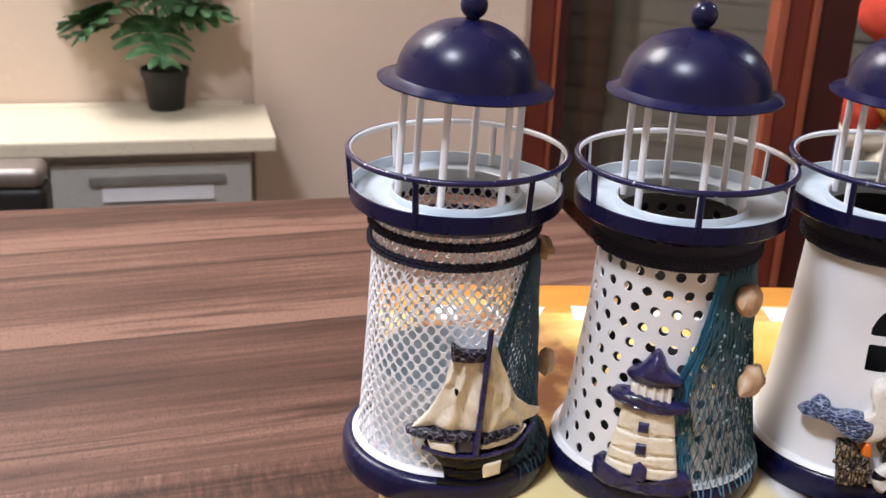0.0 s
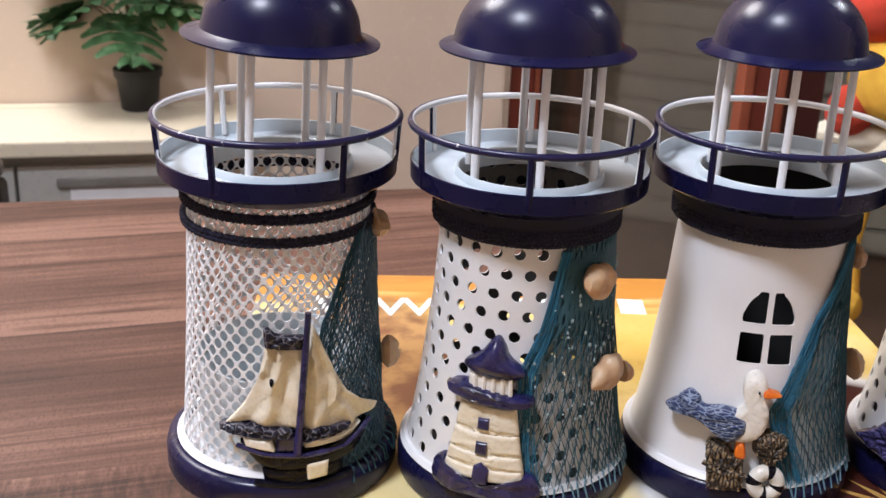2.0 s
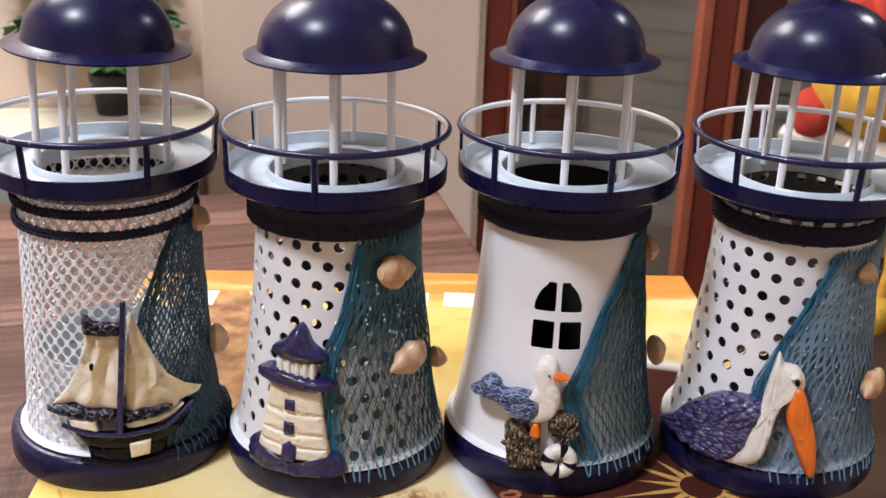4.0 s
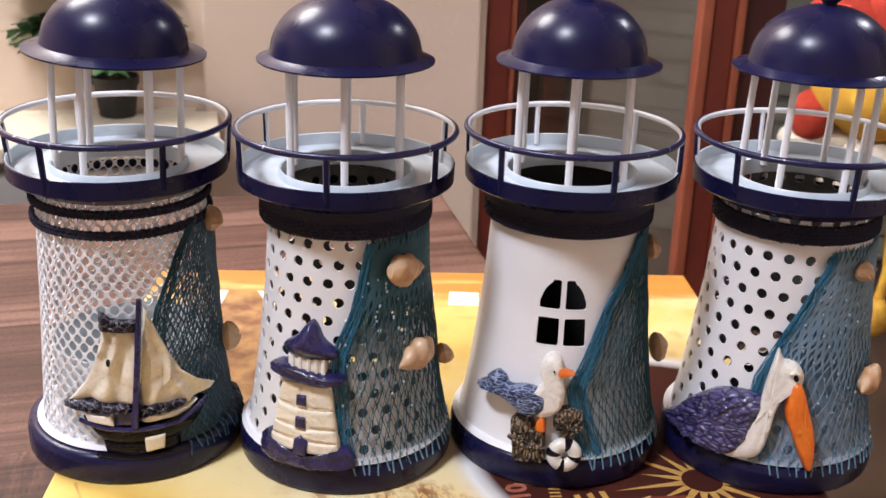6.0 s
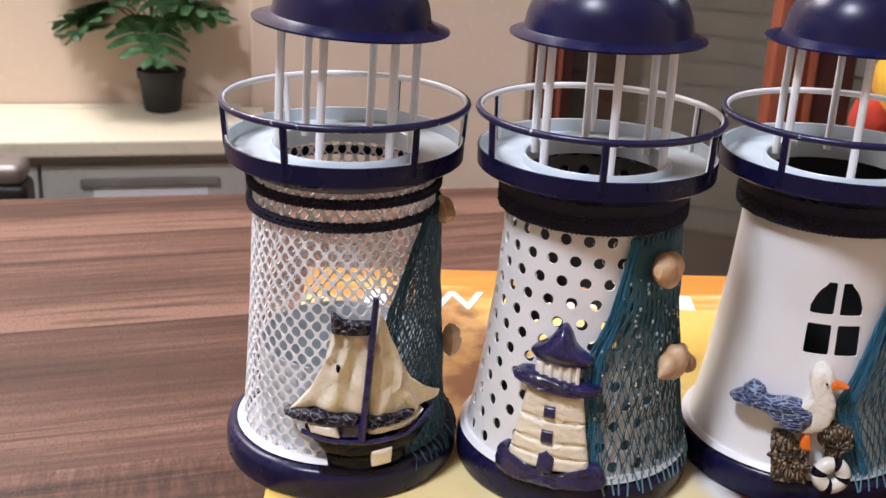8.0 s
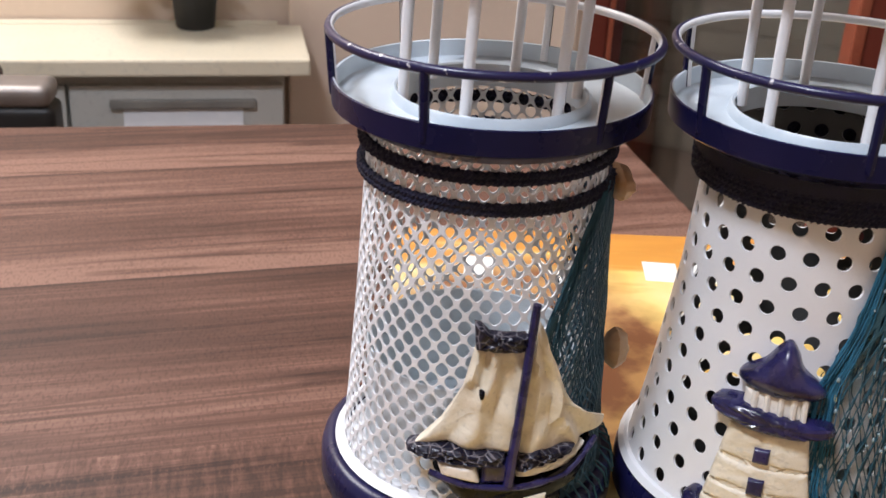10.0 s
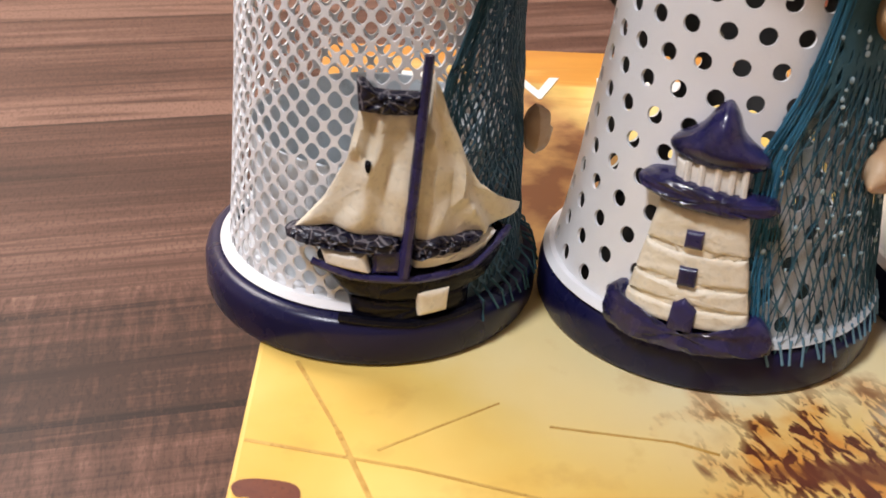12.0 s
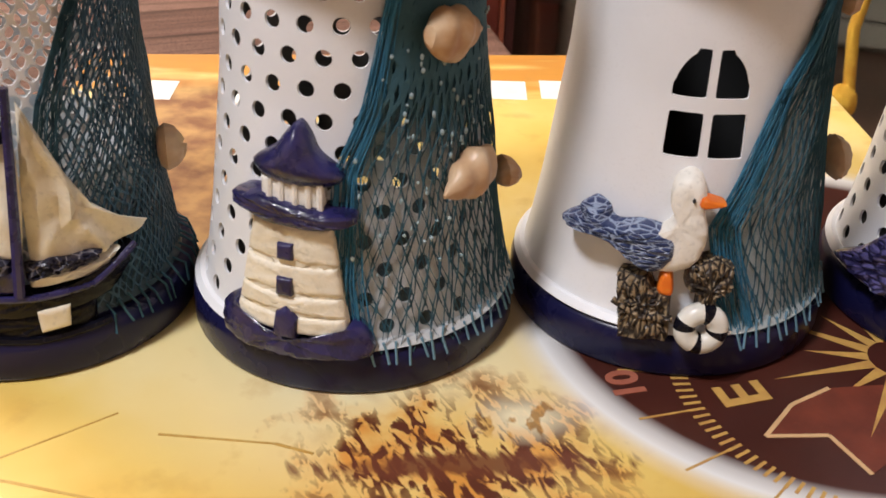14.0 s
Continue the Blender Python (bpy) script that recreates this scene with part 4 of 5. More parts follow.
def lighthouse(x, y, label, body_bm, rad, posts_at, rails_at, ropes, inside, thin=0.0007, band=False, rail_r=0.041, brim=0.0325, cap=1.0, dome_at=(0, 0), dome_tilt=0.0):
    t = thing("lighthouse_lantern", pose(x, y, TOP), label, "lantern", "row of lighthouse lanterns")
    part("base", lathe([(0, 0.0002), (0.040, 0.0), (0.0418, 0.0006), (0.0424, 0.002), (0.0424, 0.0085), (0.0418, 0.0108), (0.0402, 0.012), (0.0385, 0.0122), (0.037, 0.0116), (0, 0.0116)], 128), navy, t, "navy blue rounded metal base")
    part("foot_flange", lathe([(rad(0.012) + 0.0016, 0.0121), (rad(0.012) + 0.0022, 0.0127), (rad(0.013) + 0.001, 0.0142), (rad(0.014) - 0.0004, 0.0142), (rad(0.012) - 0.0006, 0.0122)], 128, close=True), white, t, "white rolled foot of the tower")
    # except in the mesh tower, the plate's dark colour stands for the unlit inside
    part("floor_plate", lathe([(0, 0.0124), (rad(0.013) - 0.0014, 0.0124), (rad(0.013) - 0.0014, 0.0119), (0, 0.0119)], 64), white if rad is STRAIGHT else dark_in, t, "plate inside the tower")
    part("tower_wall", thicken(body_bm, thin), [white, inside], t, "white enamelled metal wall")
    # neck, ledge and its inside
    part("neck", lathe([(rad(0.1) - 0.0004, 0.1078), (0.0325, 0.108), (0.0355, 0.1102), (0.0394, 0.1118), (0.0404, 0.1126), (0.0406, 0.1186), (0.0401, 0.1188)], 128), navy, t, "navy blue flared neck and ledge rim")
    part("ledge", lathe([(0.0401, 0.1188), (0.0396, 0.1186), (0.0393, 0.1142), (0.0385, 0.1136), (0.0256, 0.1136), (0.0253, 0.1158), (0.0248, 0.1164), (0.0241, 0.116), (0.0238, 0.11), (0.0242, 0.1098), (0.03, 0.1098)], 128), shaded_ledge, t, "white gallery floor with a round opening, its bluish shade in the colour")
    if band:
        part("neck_band", lathe([(rad(0.1), 0.0998), (0.0304, 0.1), (0.0314, 0.1008), (0.0318, 0.103), (0.0324, 0.105), (0.0334, 0.1088)], 96), rope_navy, t, "dark navy band under the ledge")
    if rad is STRAIGHT:
        part("candle_cup", lathe([(0, 0.0126), (0.0292, 0.0126), (0.0294, 0.0442), (0.0297, 0.0445), (0.03, 0.0442), (0.0298, 0.0124)], 96), cup_white, t, "pale candle cup inside the tower")
    for z, thick, tw in ropes:
        part("neck_cord", rope(max(rad(z), rad(0.1)) + (0.0023 if band else 0.0012), z, thick, tw), rope_navy, t, "dark navy cord wound round the neck")
    rail = two_tone(tube(circle(rail_r, 0.1312, 120), 0.0012, 10, cyclic=True))
    part("railing", rail, [chipped_navy, white], t, "round railing, navy outside and white inside")
    for k in range(6):
        a = rails_at + 60 * k
        c, s = math.sin(radians(a)), -math.cos(radians(a))
        bm = tube([(0.0397 * c, 0.0397 * s, 0.1143), (0.0402 * c, 0.0402 * s, 0.12), (rail_r * c, rail_r * s, 0.1314)], 0.0012, 8)
        part("railing_post", two_tone(bm), [navy, white], t)
    for k in range(6):
        a = posts_at + 60 * k
        c, s = math.sin(radians(a)), -math.cos(radians(a))
        part("lantern_post", tube([(0.0228 * c, 0.0228 * s, 0.1135), (0.0229 * c + dome_at[0] * 0.5, 0.0229 * s, 0.1365), (0.0226 * c + dome_at[0], 0.0226 * s + dome_at[1], 0.1582)], 0.0014, 10), white, t)
    hat = pose(dome_at[0], dome_at[1], 0.157, 0, dome_tilt) @ pose(0, 0, -0.157)
    cr = brim * 0.848 * cap
    dome = [(brim - 0.0011, 0.1562), (brim - 0.0001, 0.1564), (brim, 0.157), (cr + 0.0021, 0.1579), (cr + 0.0004, 0.1589)]
    for k in range(1, 15):
        q = math.pi / 2 * k / 15
        dome.append((cr * math.cos(q) ** 0.95, 0.159 + 0.0212 * math.sin(q)))
    dome += [(0.0, 0.1803)]
    inner = [(0.0, 0.1788), (cr * 0.53, 0.1765), (cr * 0.89, 0.168), (cr * 0.97, 0.1585), (brim - 0.0011, 0.1562)]
    part("dome", lathe(dome, 128), navy, t, "glossy navy blue domed roof", hat)
    part("dome_lining", lathe(inner, 96), navy, t, "", hat)
    knob = [(0.0022, 0.1795), (0.0026, 0.1805)] + [(0.005 * math.sin(q), 0.1852 - 0.005 * math.cos(q)) for q in [0.55 + 2.5 * k / 12 for k in range(12)]] + [(0, 0.1902)]
    part("finial", lathe(knob, 40), navy, t, "navy blue ball finial", hat)
    return t


def netting(t, rad, left_pts, right, z1, rnd, cols, rows, opens, mats, stitches=(0, 0), film=None, film_top=0.0955, drops=0):
    left = curve_of(left_pts)
    rt = curve_of(right)
    z0 = 0.0135
    part("fishing_net", net_sheet(rad, left, rt, z0, z1, cols, rows, 0.0011, rnd, *opens), mats[0], t, "teal fishing net draped over the tower")
    part("fishing_net", net_sheet(rad, lambda z: left(z) + 2.5, rt, z0, z1, int(cols * 1.2), int(rows * 1.2), 0.0019, rnd, opens[0], opens[1], opens[2]), mats[1], t, "second layer of the teal net")
    if film:
        # dried glue that holds the net to the tower
        sheet = bmesh.new()
        nz, nt = 34, 40
        grid = []
        for j in range(nz + 1):
            z = 0.0126 + (film_top - 0.0126) * j / nz
            lo, hi = left(z) + 1.5, rt(z)
            grid.append([sheet.verts.new(wrap(rad, lo + (hi - lo) * i / nt, z, 0.0007 + 0.0018 * max(0.0, (0.0165 - z) / 0.004) + 0.00025 * noise.noise(Vector((i * 0.6, j * 0.6, left_pts[0][1]))))) for i in range(nt + 1)])
        for j in range(nz):
            for i in range(nt):
                sheet.faces.new((grid[j][i], grid[j][i + 1], grid[j + 1][i + 1], grid[j + 1][i]))
        part("glue_film", sheet, film, t, "thin tinted film of dried glue under the net")
    if drops:
        bead = bmesh.new()
        for q in range(drops):
            z = rnd.uniform(0.03, film_top - 0.006)
            own = bmesh.new()
            bmesh.ops.create_icosphere(own, subdivisions=1, radius=1)
            m = Matrix.Translation(wrap(rad, rnd.uniform(left(z) + 3, left(z) + 70), z, 0.0022)) @ Matrix.Diagonal((rnd.uniform(0.0003, 0.0006), rnd.uniform(0.0003, 0.0005), rnd.uniform(0.0004, 0.0009), 1))
            bmesh.ops.transform(own, matrix=m, verts=list(own.verts))
            join(bead, own)
        tagged(part("glue_spatter", bead, glue_clear, t, "small shiny drops of dried glue"), "small shiny drops of dried glue", kind="stuff")
    # gathered selvage along the free edge
    hem = bmesh.new()
    for q in range(40):
        sh, ph = rnd.uniform(0, 1) ** 1.5 * 13 - 1, rnd.uniform(0, 6)
        line = []
        zz0 = max(z0, left_pts[0][0])
        for i in range(41):
            z = zz0 + (z1 - zz0) * i / 40
            line.append(wrap(rad, left(z) + sh * (1.1 - i / 60) + 0.8 * math.sin(9 * i / 40 + ph), z, 0.0016 + 0.0006 * math.sin(13 * i / 40 + ph)))
        tube(line, rnd.uniform(0.00008, 0.00017), 5, hem)
    part("net_edge", hem, mats[2], t, "bright blue gathered edge of the net")
    if stitches[1] > stitches[0]:
        st = bmesh.new()
        a = stitches[0]
        while a < stitches[1]:
            zt = 0.0135 + rnd.uniform(0, 0.002)
            tube([wrap(rad, a, zt, 0.0022), wrap(lambda z: 0.0415, a + rnd.uniform(-1, 1), 0.0124), wrap(lambda z: 0.0428, a + rnd.uniform(-2, 2), 0.0095 - rnd.uniform(0, 0.002))], 0.00035, 5, st)
            a += rnd.uniform(3.5, 6)
        part("net_fringe", st, mats[3], t, "pale blue loose threads over the base")


def shell(t, rad, th, z, size, spin, seed, tilt=0, out=0.002, long=1.0, conch=False):
    at = Matrix.Translation(wrap(rad, th, z, out)) @ Matrix.Rotation(radians(th), 4, "Z") @ Matrix.Rotation(radians(90), 4, "X") @ Matrix.Rotation(radians(tilt), 4, "Y") @ Matrix.Rotation(radians(spin), 4, "Z") @ Matrix.Diagonal((1, long, 1, 1))
    part("seashell", conch_bm(size, seed) if conch else shell_bm(size * 0.88, seed), shell_mat, t, "pointed pinkish spiral shell" if conch else "small cream and orange seashell", at=at)


def veined(name, base, vein, scale, rough_=0.55, relief=0.8, stretch=None, cut=0.08, gloss=0.0):
    """Cast and dry-brushed resin: raised cells with another colour on their edges."""
    m, n, l, b = material(name)
    tc = n.new("ShaderNodeTexCoord")
    v = n.new("ShaderNodeTexVoronoi")
    v.feature = "DISTANCE_TO_EDGE"
    v.inputs["Scale"].default_value = scale
    if stretch:
        mp = n.new("ShaderNodeMapping")
        mp.inputs["Scale"].default_value = stretch
        l.new(tc.outputs["Object"], mp.inputs[0])
        l.new(mp.outputs[0], v.inputs["Vector"])
    else:
        l.new(tc.outputs["Object"], v.inputs["Vector"])
    f = noise_of(n, l, scale * 1.7, 4, stretch)
    s = math_node(n, l, "ADD", v.outputs["Distance"], math_node(n, l, "MULTIPLY", math_node(n, l, "SUBTRACT", f, 0.5), cut * 2))
    c = mixed(n, l, ramp(n, l, s, [(cut * 0.5, (1, 1, 1)), (cut * 1.6, (0, 0, 0))]), base, vein)
    l.new(c, b.inputs["Base Color"])
    b.inputs["Roughness"].default_value = rough_
    b.inputs["Coat Weight"].default_value = gloss
    bump(n, l, b, s, relief, 0.0012)
    return m


ivory = worn("ivory_resin", (0.8, 0.74, 0.6), (0.66, 0.57, 0.41), 0.45, 130, 700, 0.3, 0.0008, lo=0.25, hi=0.5)
ivory_white = worn("white_resin", (0.82, 0.79, 0.72), (0.7, 0.65, 0.55), 0.48, 150, 800, 0.25, 0.0006, lo=0.25, hi=0.5)
navy_resin = worn("navy_resin", (0.023, 0.02, 0.105), (0.011, 0.01, 0.042), 0.26, 160, 900, 0.3, 0.0006, coat=0.3)
black_resin = worn("blackish_resin", (0.006, 0.006, 0.012), (0.003, 0.003, 0.006), 0.24, 160, 900, 0.3, 0.0006, coat=0.0, spec=0.22)
carved_navy = veined("carved_navy_resin", (0.008, 0.008, 0.022), (0.16, 0.15, 0.17), 300, 0.35, 1.0, cut=0.04)
gull_feather = veined("blue_feather_resin", (0.018, 0.034, 0.11), (0.27, 0.33, 0.45), 900, 0.35, 1.0, (0.32, 0.32, 1.5), 0.07)
pelican_feather = veined("violet_feather_resin", (0.085, 0.075, 0.21), (0.012, 0.01, 0.045), 430, 0.32, 1.0, (0.6, 0.6, 1.3), 0.1, 0.6)
pile_mat = veined("driftwood_resin", (0.3, 0.22, 0.13), (0.016, 0.01, 0.008), 620, 0.4, 1.0, (1, 1, 0.22), 0.15)
orange = worn("orange_resin", (0.85, 0.22, 0.02), (0.72, 0.13, 0.012), 0.35, 120, 700, 0.2, 0.0005)
ring_white = worn("glossy_white_resin", (0.8, 0.79, 0.74), (0.68, 0.66, 0.58), 0.3, 150, 800, 0.15, 0.0004)
white_in = worn("white_enamel_inside", (0.74, 0.75, 0.76), (0.62, 0.63, 0.64), 0.5, 40, 1200)
cup_white = worn("pale_cup", (0.7, 0.76, 0.8), (0.62, 0.68, 0.72), 0.5, 40, 900)
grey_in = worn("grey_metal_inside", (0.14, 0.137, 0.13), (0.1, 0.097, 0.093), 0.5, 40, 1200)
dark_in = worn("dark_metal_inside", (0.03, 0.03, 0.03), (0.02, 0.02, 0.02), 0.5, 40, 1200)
teal_a = worn("teal_net_thread", (0.022, 0.095, 0.135), (0.014, 0.06, 0.09), 0.75, 80, 900, 0.4, 0.0004)
teal_b = worn("grey_teal_net_thread", (0.035, 0.12, 0.16), (0.022, 0.08, 0.11), 0.75, 80, 900, 0.4, 0.0004)
teal_c = worn("bright_blue_net_hem", (0.03, 0.2, 0.34), (0.02, 0.13, 0.22), 0.75, 120, 900, 0.4, 0.0004)
teal_d = worn("pale_blue_thread", (0.17, 0.32, 0.42), (0.1, 0.22, 0.31), 0.75, 120, 900, 0.4, 0.0004)


def glue(name, tint, low, high, z_low, z_high):
    """Half-clear dried glue, thicker where the net is gathered."""
    m, n, l, b = material(name)
    tc = n.new("ShaderNodeTexCoord")
    sep = n.new("ShaderNodeSeparateXYZ")
    l.new(tc.outputs["Object"], sep.inputs[0])
    f = noise_of(n, l, 120, 4)
    k = n.new("ShaderNodeMapRange")
    k.inputs[1].default_value, k.inputs[2].default_value, k.inputs[3].default_value, k.inputs[4].default_value = z_low, z_high, low, high
    l.new(math_node(n, l, "ADD", sep.outputs[2], math_node(n, l, "MULTIPLY", math_node(n, l, "SUBTRACT", f, 0.5), 0.03)), k.inputs[0])
    l.new(mixed(n, l, f, tuple(0.75 * v for v in tint), tuple(1.2 * v for v in tint)), b.inputs["Base Color"])
    b.inputs["Roughness"].default_value = 0.35
    l.new(k.outputs[0], b.inputs["Alpha"])
    bump(n, l, b, f, 0.4, 0.0008)
    return m


GLUE_DARK = glue("dark_teal_glue", (0.02, 0.06, 0.08), 0.85, 0.0, 0.028, 0.042)
GLUE_TEAL = glue("grey_teal_glue", (0.065, 0.165, 0.195), 0.22, 0.88, 0.05, 0.072)
GLUE_CLEAR = glue("grey_green_glue", (0.15, 0.27, 0.29), 0.4, 0.55, 0.04, 0.08)
GLUE_BLUE = glue("pale_blue_glue", (0.13, 0.25, 0.37), 0.5, 0.72, 0.03, 0.05)
glue_clear = worn("clear_glue_drop", (0.4, 0.52, 0.56), (0.25, 0.36, 0.4), 0.12, 200, 900)
NET = (teal_a, teal_b, teal_c, teal_d)
# dark net; its fringe thread also carries the shade between the bases
NET_DARK = (worn("dark_blue_net_thread", (0.02, 0.075, 0.13), (0.014, 0.05, 0.085), 0.6, 80, 900, 0.4, 0.0004), worn("blue_net_thread", (0.045, 0.125, 0.19), (0.03, 0.08, 0.125), 0.6, 80, 900, 0.4, 0.0004), teal_a, teal_b)
NET_PALE = (worn("pale_net_thread", (0.11, 0.24, 0.37), (0.07, 0.17, 0.27), 0.7, 80, 900, 0.4, 0.0004), worn("grey_blue_net_thread", (0.2, 0.3, 0.38), (0.12, 0.21, 0.29), 0.7, 80, 900, 0.4, 0.0004), teal_c, teal_d)


def shell_material():
    m, n, l, b = material("seashell")
    f = noise_of(n, l, 140, 4)
    oi = n.new("ShaderNodeObjectInfo")
    c = ramp(n, l, f, [(0.3, (0.45, 0.2, 0.085)), (0.5, (0.58, 0.34, 0.17)), (0.7, (0.68, 0.5, 0.32))])
    l.new(mixed(n, l, math_node(n, l, "MULTIPLY", oi.outputs["Random"], 0.6), c, (0.55, 0.42, 0.29)), b.inputs["Base Color"])
    b.inputs["Roughness"].default_value = 0.4
    bump(n, l, b, f, 0.3, 0.0008)
    return m


shell_mat = shell_material()


def sailing_boat(t, rad):
    b = part("boat_hull", pillow(rad, [(-13, 0.0268), (-2, 0.0245), (18, 0.0232), (38, 0.0235), (60, 0.029), (57, 0.0235), (48, 0.0185), (30, 0.0165), (10, 0.0165), (-2, 0.0182), (-9, 0.023)], 0.0, 0.0054, sharp=True, grain=rough(0.0006, 700)), black_resin, t, "dark glossy hull of a small sailing boat")
    part("keel", pillow(rad, [(-2, 0.0178), (20, 0.0172), (42, 0.0178), (41, 0.0112), (20, 0.0105), (0, 0.0112)], 0.0, 0.0044, sharp=True, n=40, grain=rough(0.0006, 700)), black_resin, b)
    part("foot_strip", ridge(rad, [(-4, 0.0128), (20, 0.0108), (44, 0.0118)], 0.0011, 0.0048), black_resin, b)
    part("gunwale", ridge(rad, [(-13, 0.0262), (0, 0.0236), (20, 0.0224), (40, 0.0228), (58, 0.0285)], 0.0009, 0.0052), navy_resin, b)
    part("hull_patch", pillow(rad, [(20.5, 0.0192), (31.5, 0.0196), (30.5, 0.0138), (21, 0.0133)], 0.004, 0.0062, sharp=True, n=24), ivory, b, "cream patch on the hull")
    part("cabin", pillow(rad, [(-11, 0.0297), (4, 0.0285), (6, 0.0242), (-9, 0.026)], 0.001, 0.0058, sharp=True, n=24), ivory_white, b, "white cabin side")
    part("deck_house", pillow(rad, [(6, 0.03), (17, 0.03), (18, 0.0235), (6, 0.0238)], 0.001, 0.005, sharp=True, n=24), navy_resin, b)
    part("deck", pillow(rad, [(20, 0.0272), (38, 0.0272), (54, 0.0285), (46, 0.0246), (20, 0.0242)], 0.001, 0.0046, sharp=True, n=32, grain=rough(0.0008, 1400)), ivory_white, b, "white deck edge")
    part("deck_gear", pillow(rad, [(19, 0.0305), (28, 0.0318), (34, 0.0305), (46, 0.0302), (44, 0.0282), (30, 0.0272), (19, 0.027)], 0.002, 0.0054, sharp=True, n=44, grain=rough(0.002, 1500)), carved_navy, b, "carved dark gear on the deck")
    fold = lambda a, z, h: 0.0011 * h * math.sin(24 * math.atan2((a - 16) * 0.0006, 0.078 - z) + 4 * noise.noise(Vector((a * 0.06, z * 80, 0)))) + 0.0013 * h * noise.noise(Vector((a * 0.11 + z * 90, z * 110 - a * 0.05, 3)))
    s1 = part("sail", pillow(rad, [(1, 0.0618), (10, 0.0612), (23, 0.0612), (22, 0.045), (19, 0.0318), (4, 0.0322), (-8, 0.034), (-21, 0.0325), (-11, 0.0405), (-3, 0.05)], 0.0012, 0.0038, sharp=True, n=80, grain=fold), ivory, t, "cream cast sail with folds")
    part("sail_mark", pillow(rad, [(3.4, 0.0505), (5.4, 0.0505), (5, 0.0485), (3.8, 0.0485)], 0.004, 0.0056, n=12), black_resin, s1)
    fold2 = lambda a, z, h: 0.001 * h * math.sin(30 * math.atan2((a - 24) * 0.0006, 0.075 - z) + 4 * noise.noise(Vector((a * 0.06, z * 70, 4)))) + 0.0013 * h * noise.noise(Vector((a * 0.11 - z * 90, z * 110 + a * 0.05, 7))) + max(0, (a - 40) / 26) ** 2 * 0.0036
    part("sail", pillow(rad, [(26, 0.069), (31, 0.062), (38, 0.051), (46, 0.0415), (56, 0.0358), (66, 0.0325), (55, 0.0302), (42, 0.0268), (21, 0.0285), (22, 0.045)], 0.001, 0.0036, sharp=True, n=90, grain=fold2), ivory, t, "cream cast triangular foresail")
    part("mast", ridge(rad, [(23.0, 0.0738), (19.8, 0.05), (16.2, 0.0235)], 0.0012, 0.0052, n=8, taper=(0.9, 1.15)), navy_resin, t, "navy mast")
    g = pillow(rad, [(0, 0.0685), (2.6, 0.0682), (6, 0.066), (13, 0.0655), (21, 0.0652), (20.5, 0.0608), (10, 0.061), (1, 0.0618)], 0.002, 0.0056, sharp=True, n=48, grain=rough(0.0012, 1500))
    part("gaff", g, carved_navy, t, "carved dark top of the sail")
    part("boom", pillow(rad, [(-24, 0.0322), (-18, 0.034), (-6, 0.0335), (15, 0.0318), (16, 0.0292), (2, 0.0292), (-14, 0.0298), (-23, 0.0302)], 0.001, 0.0058, sharp=True, n=48, grain=rough(0.0014, 1500)), carved_navy, t, "carved dark boom")


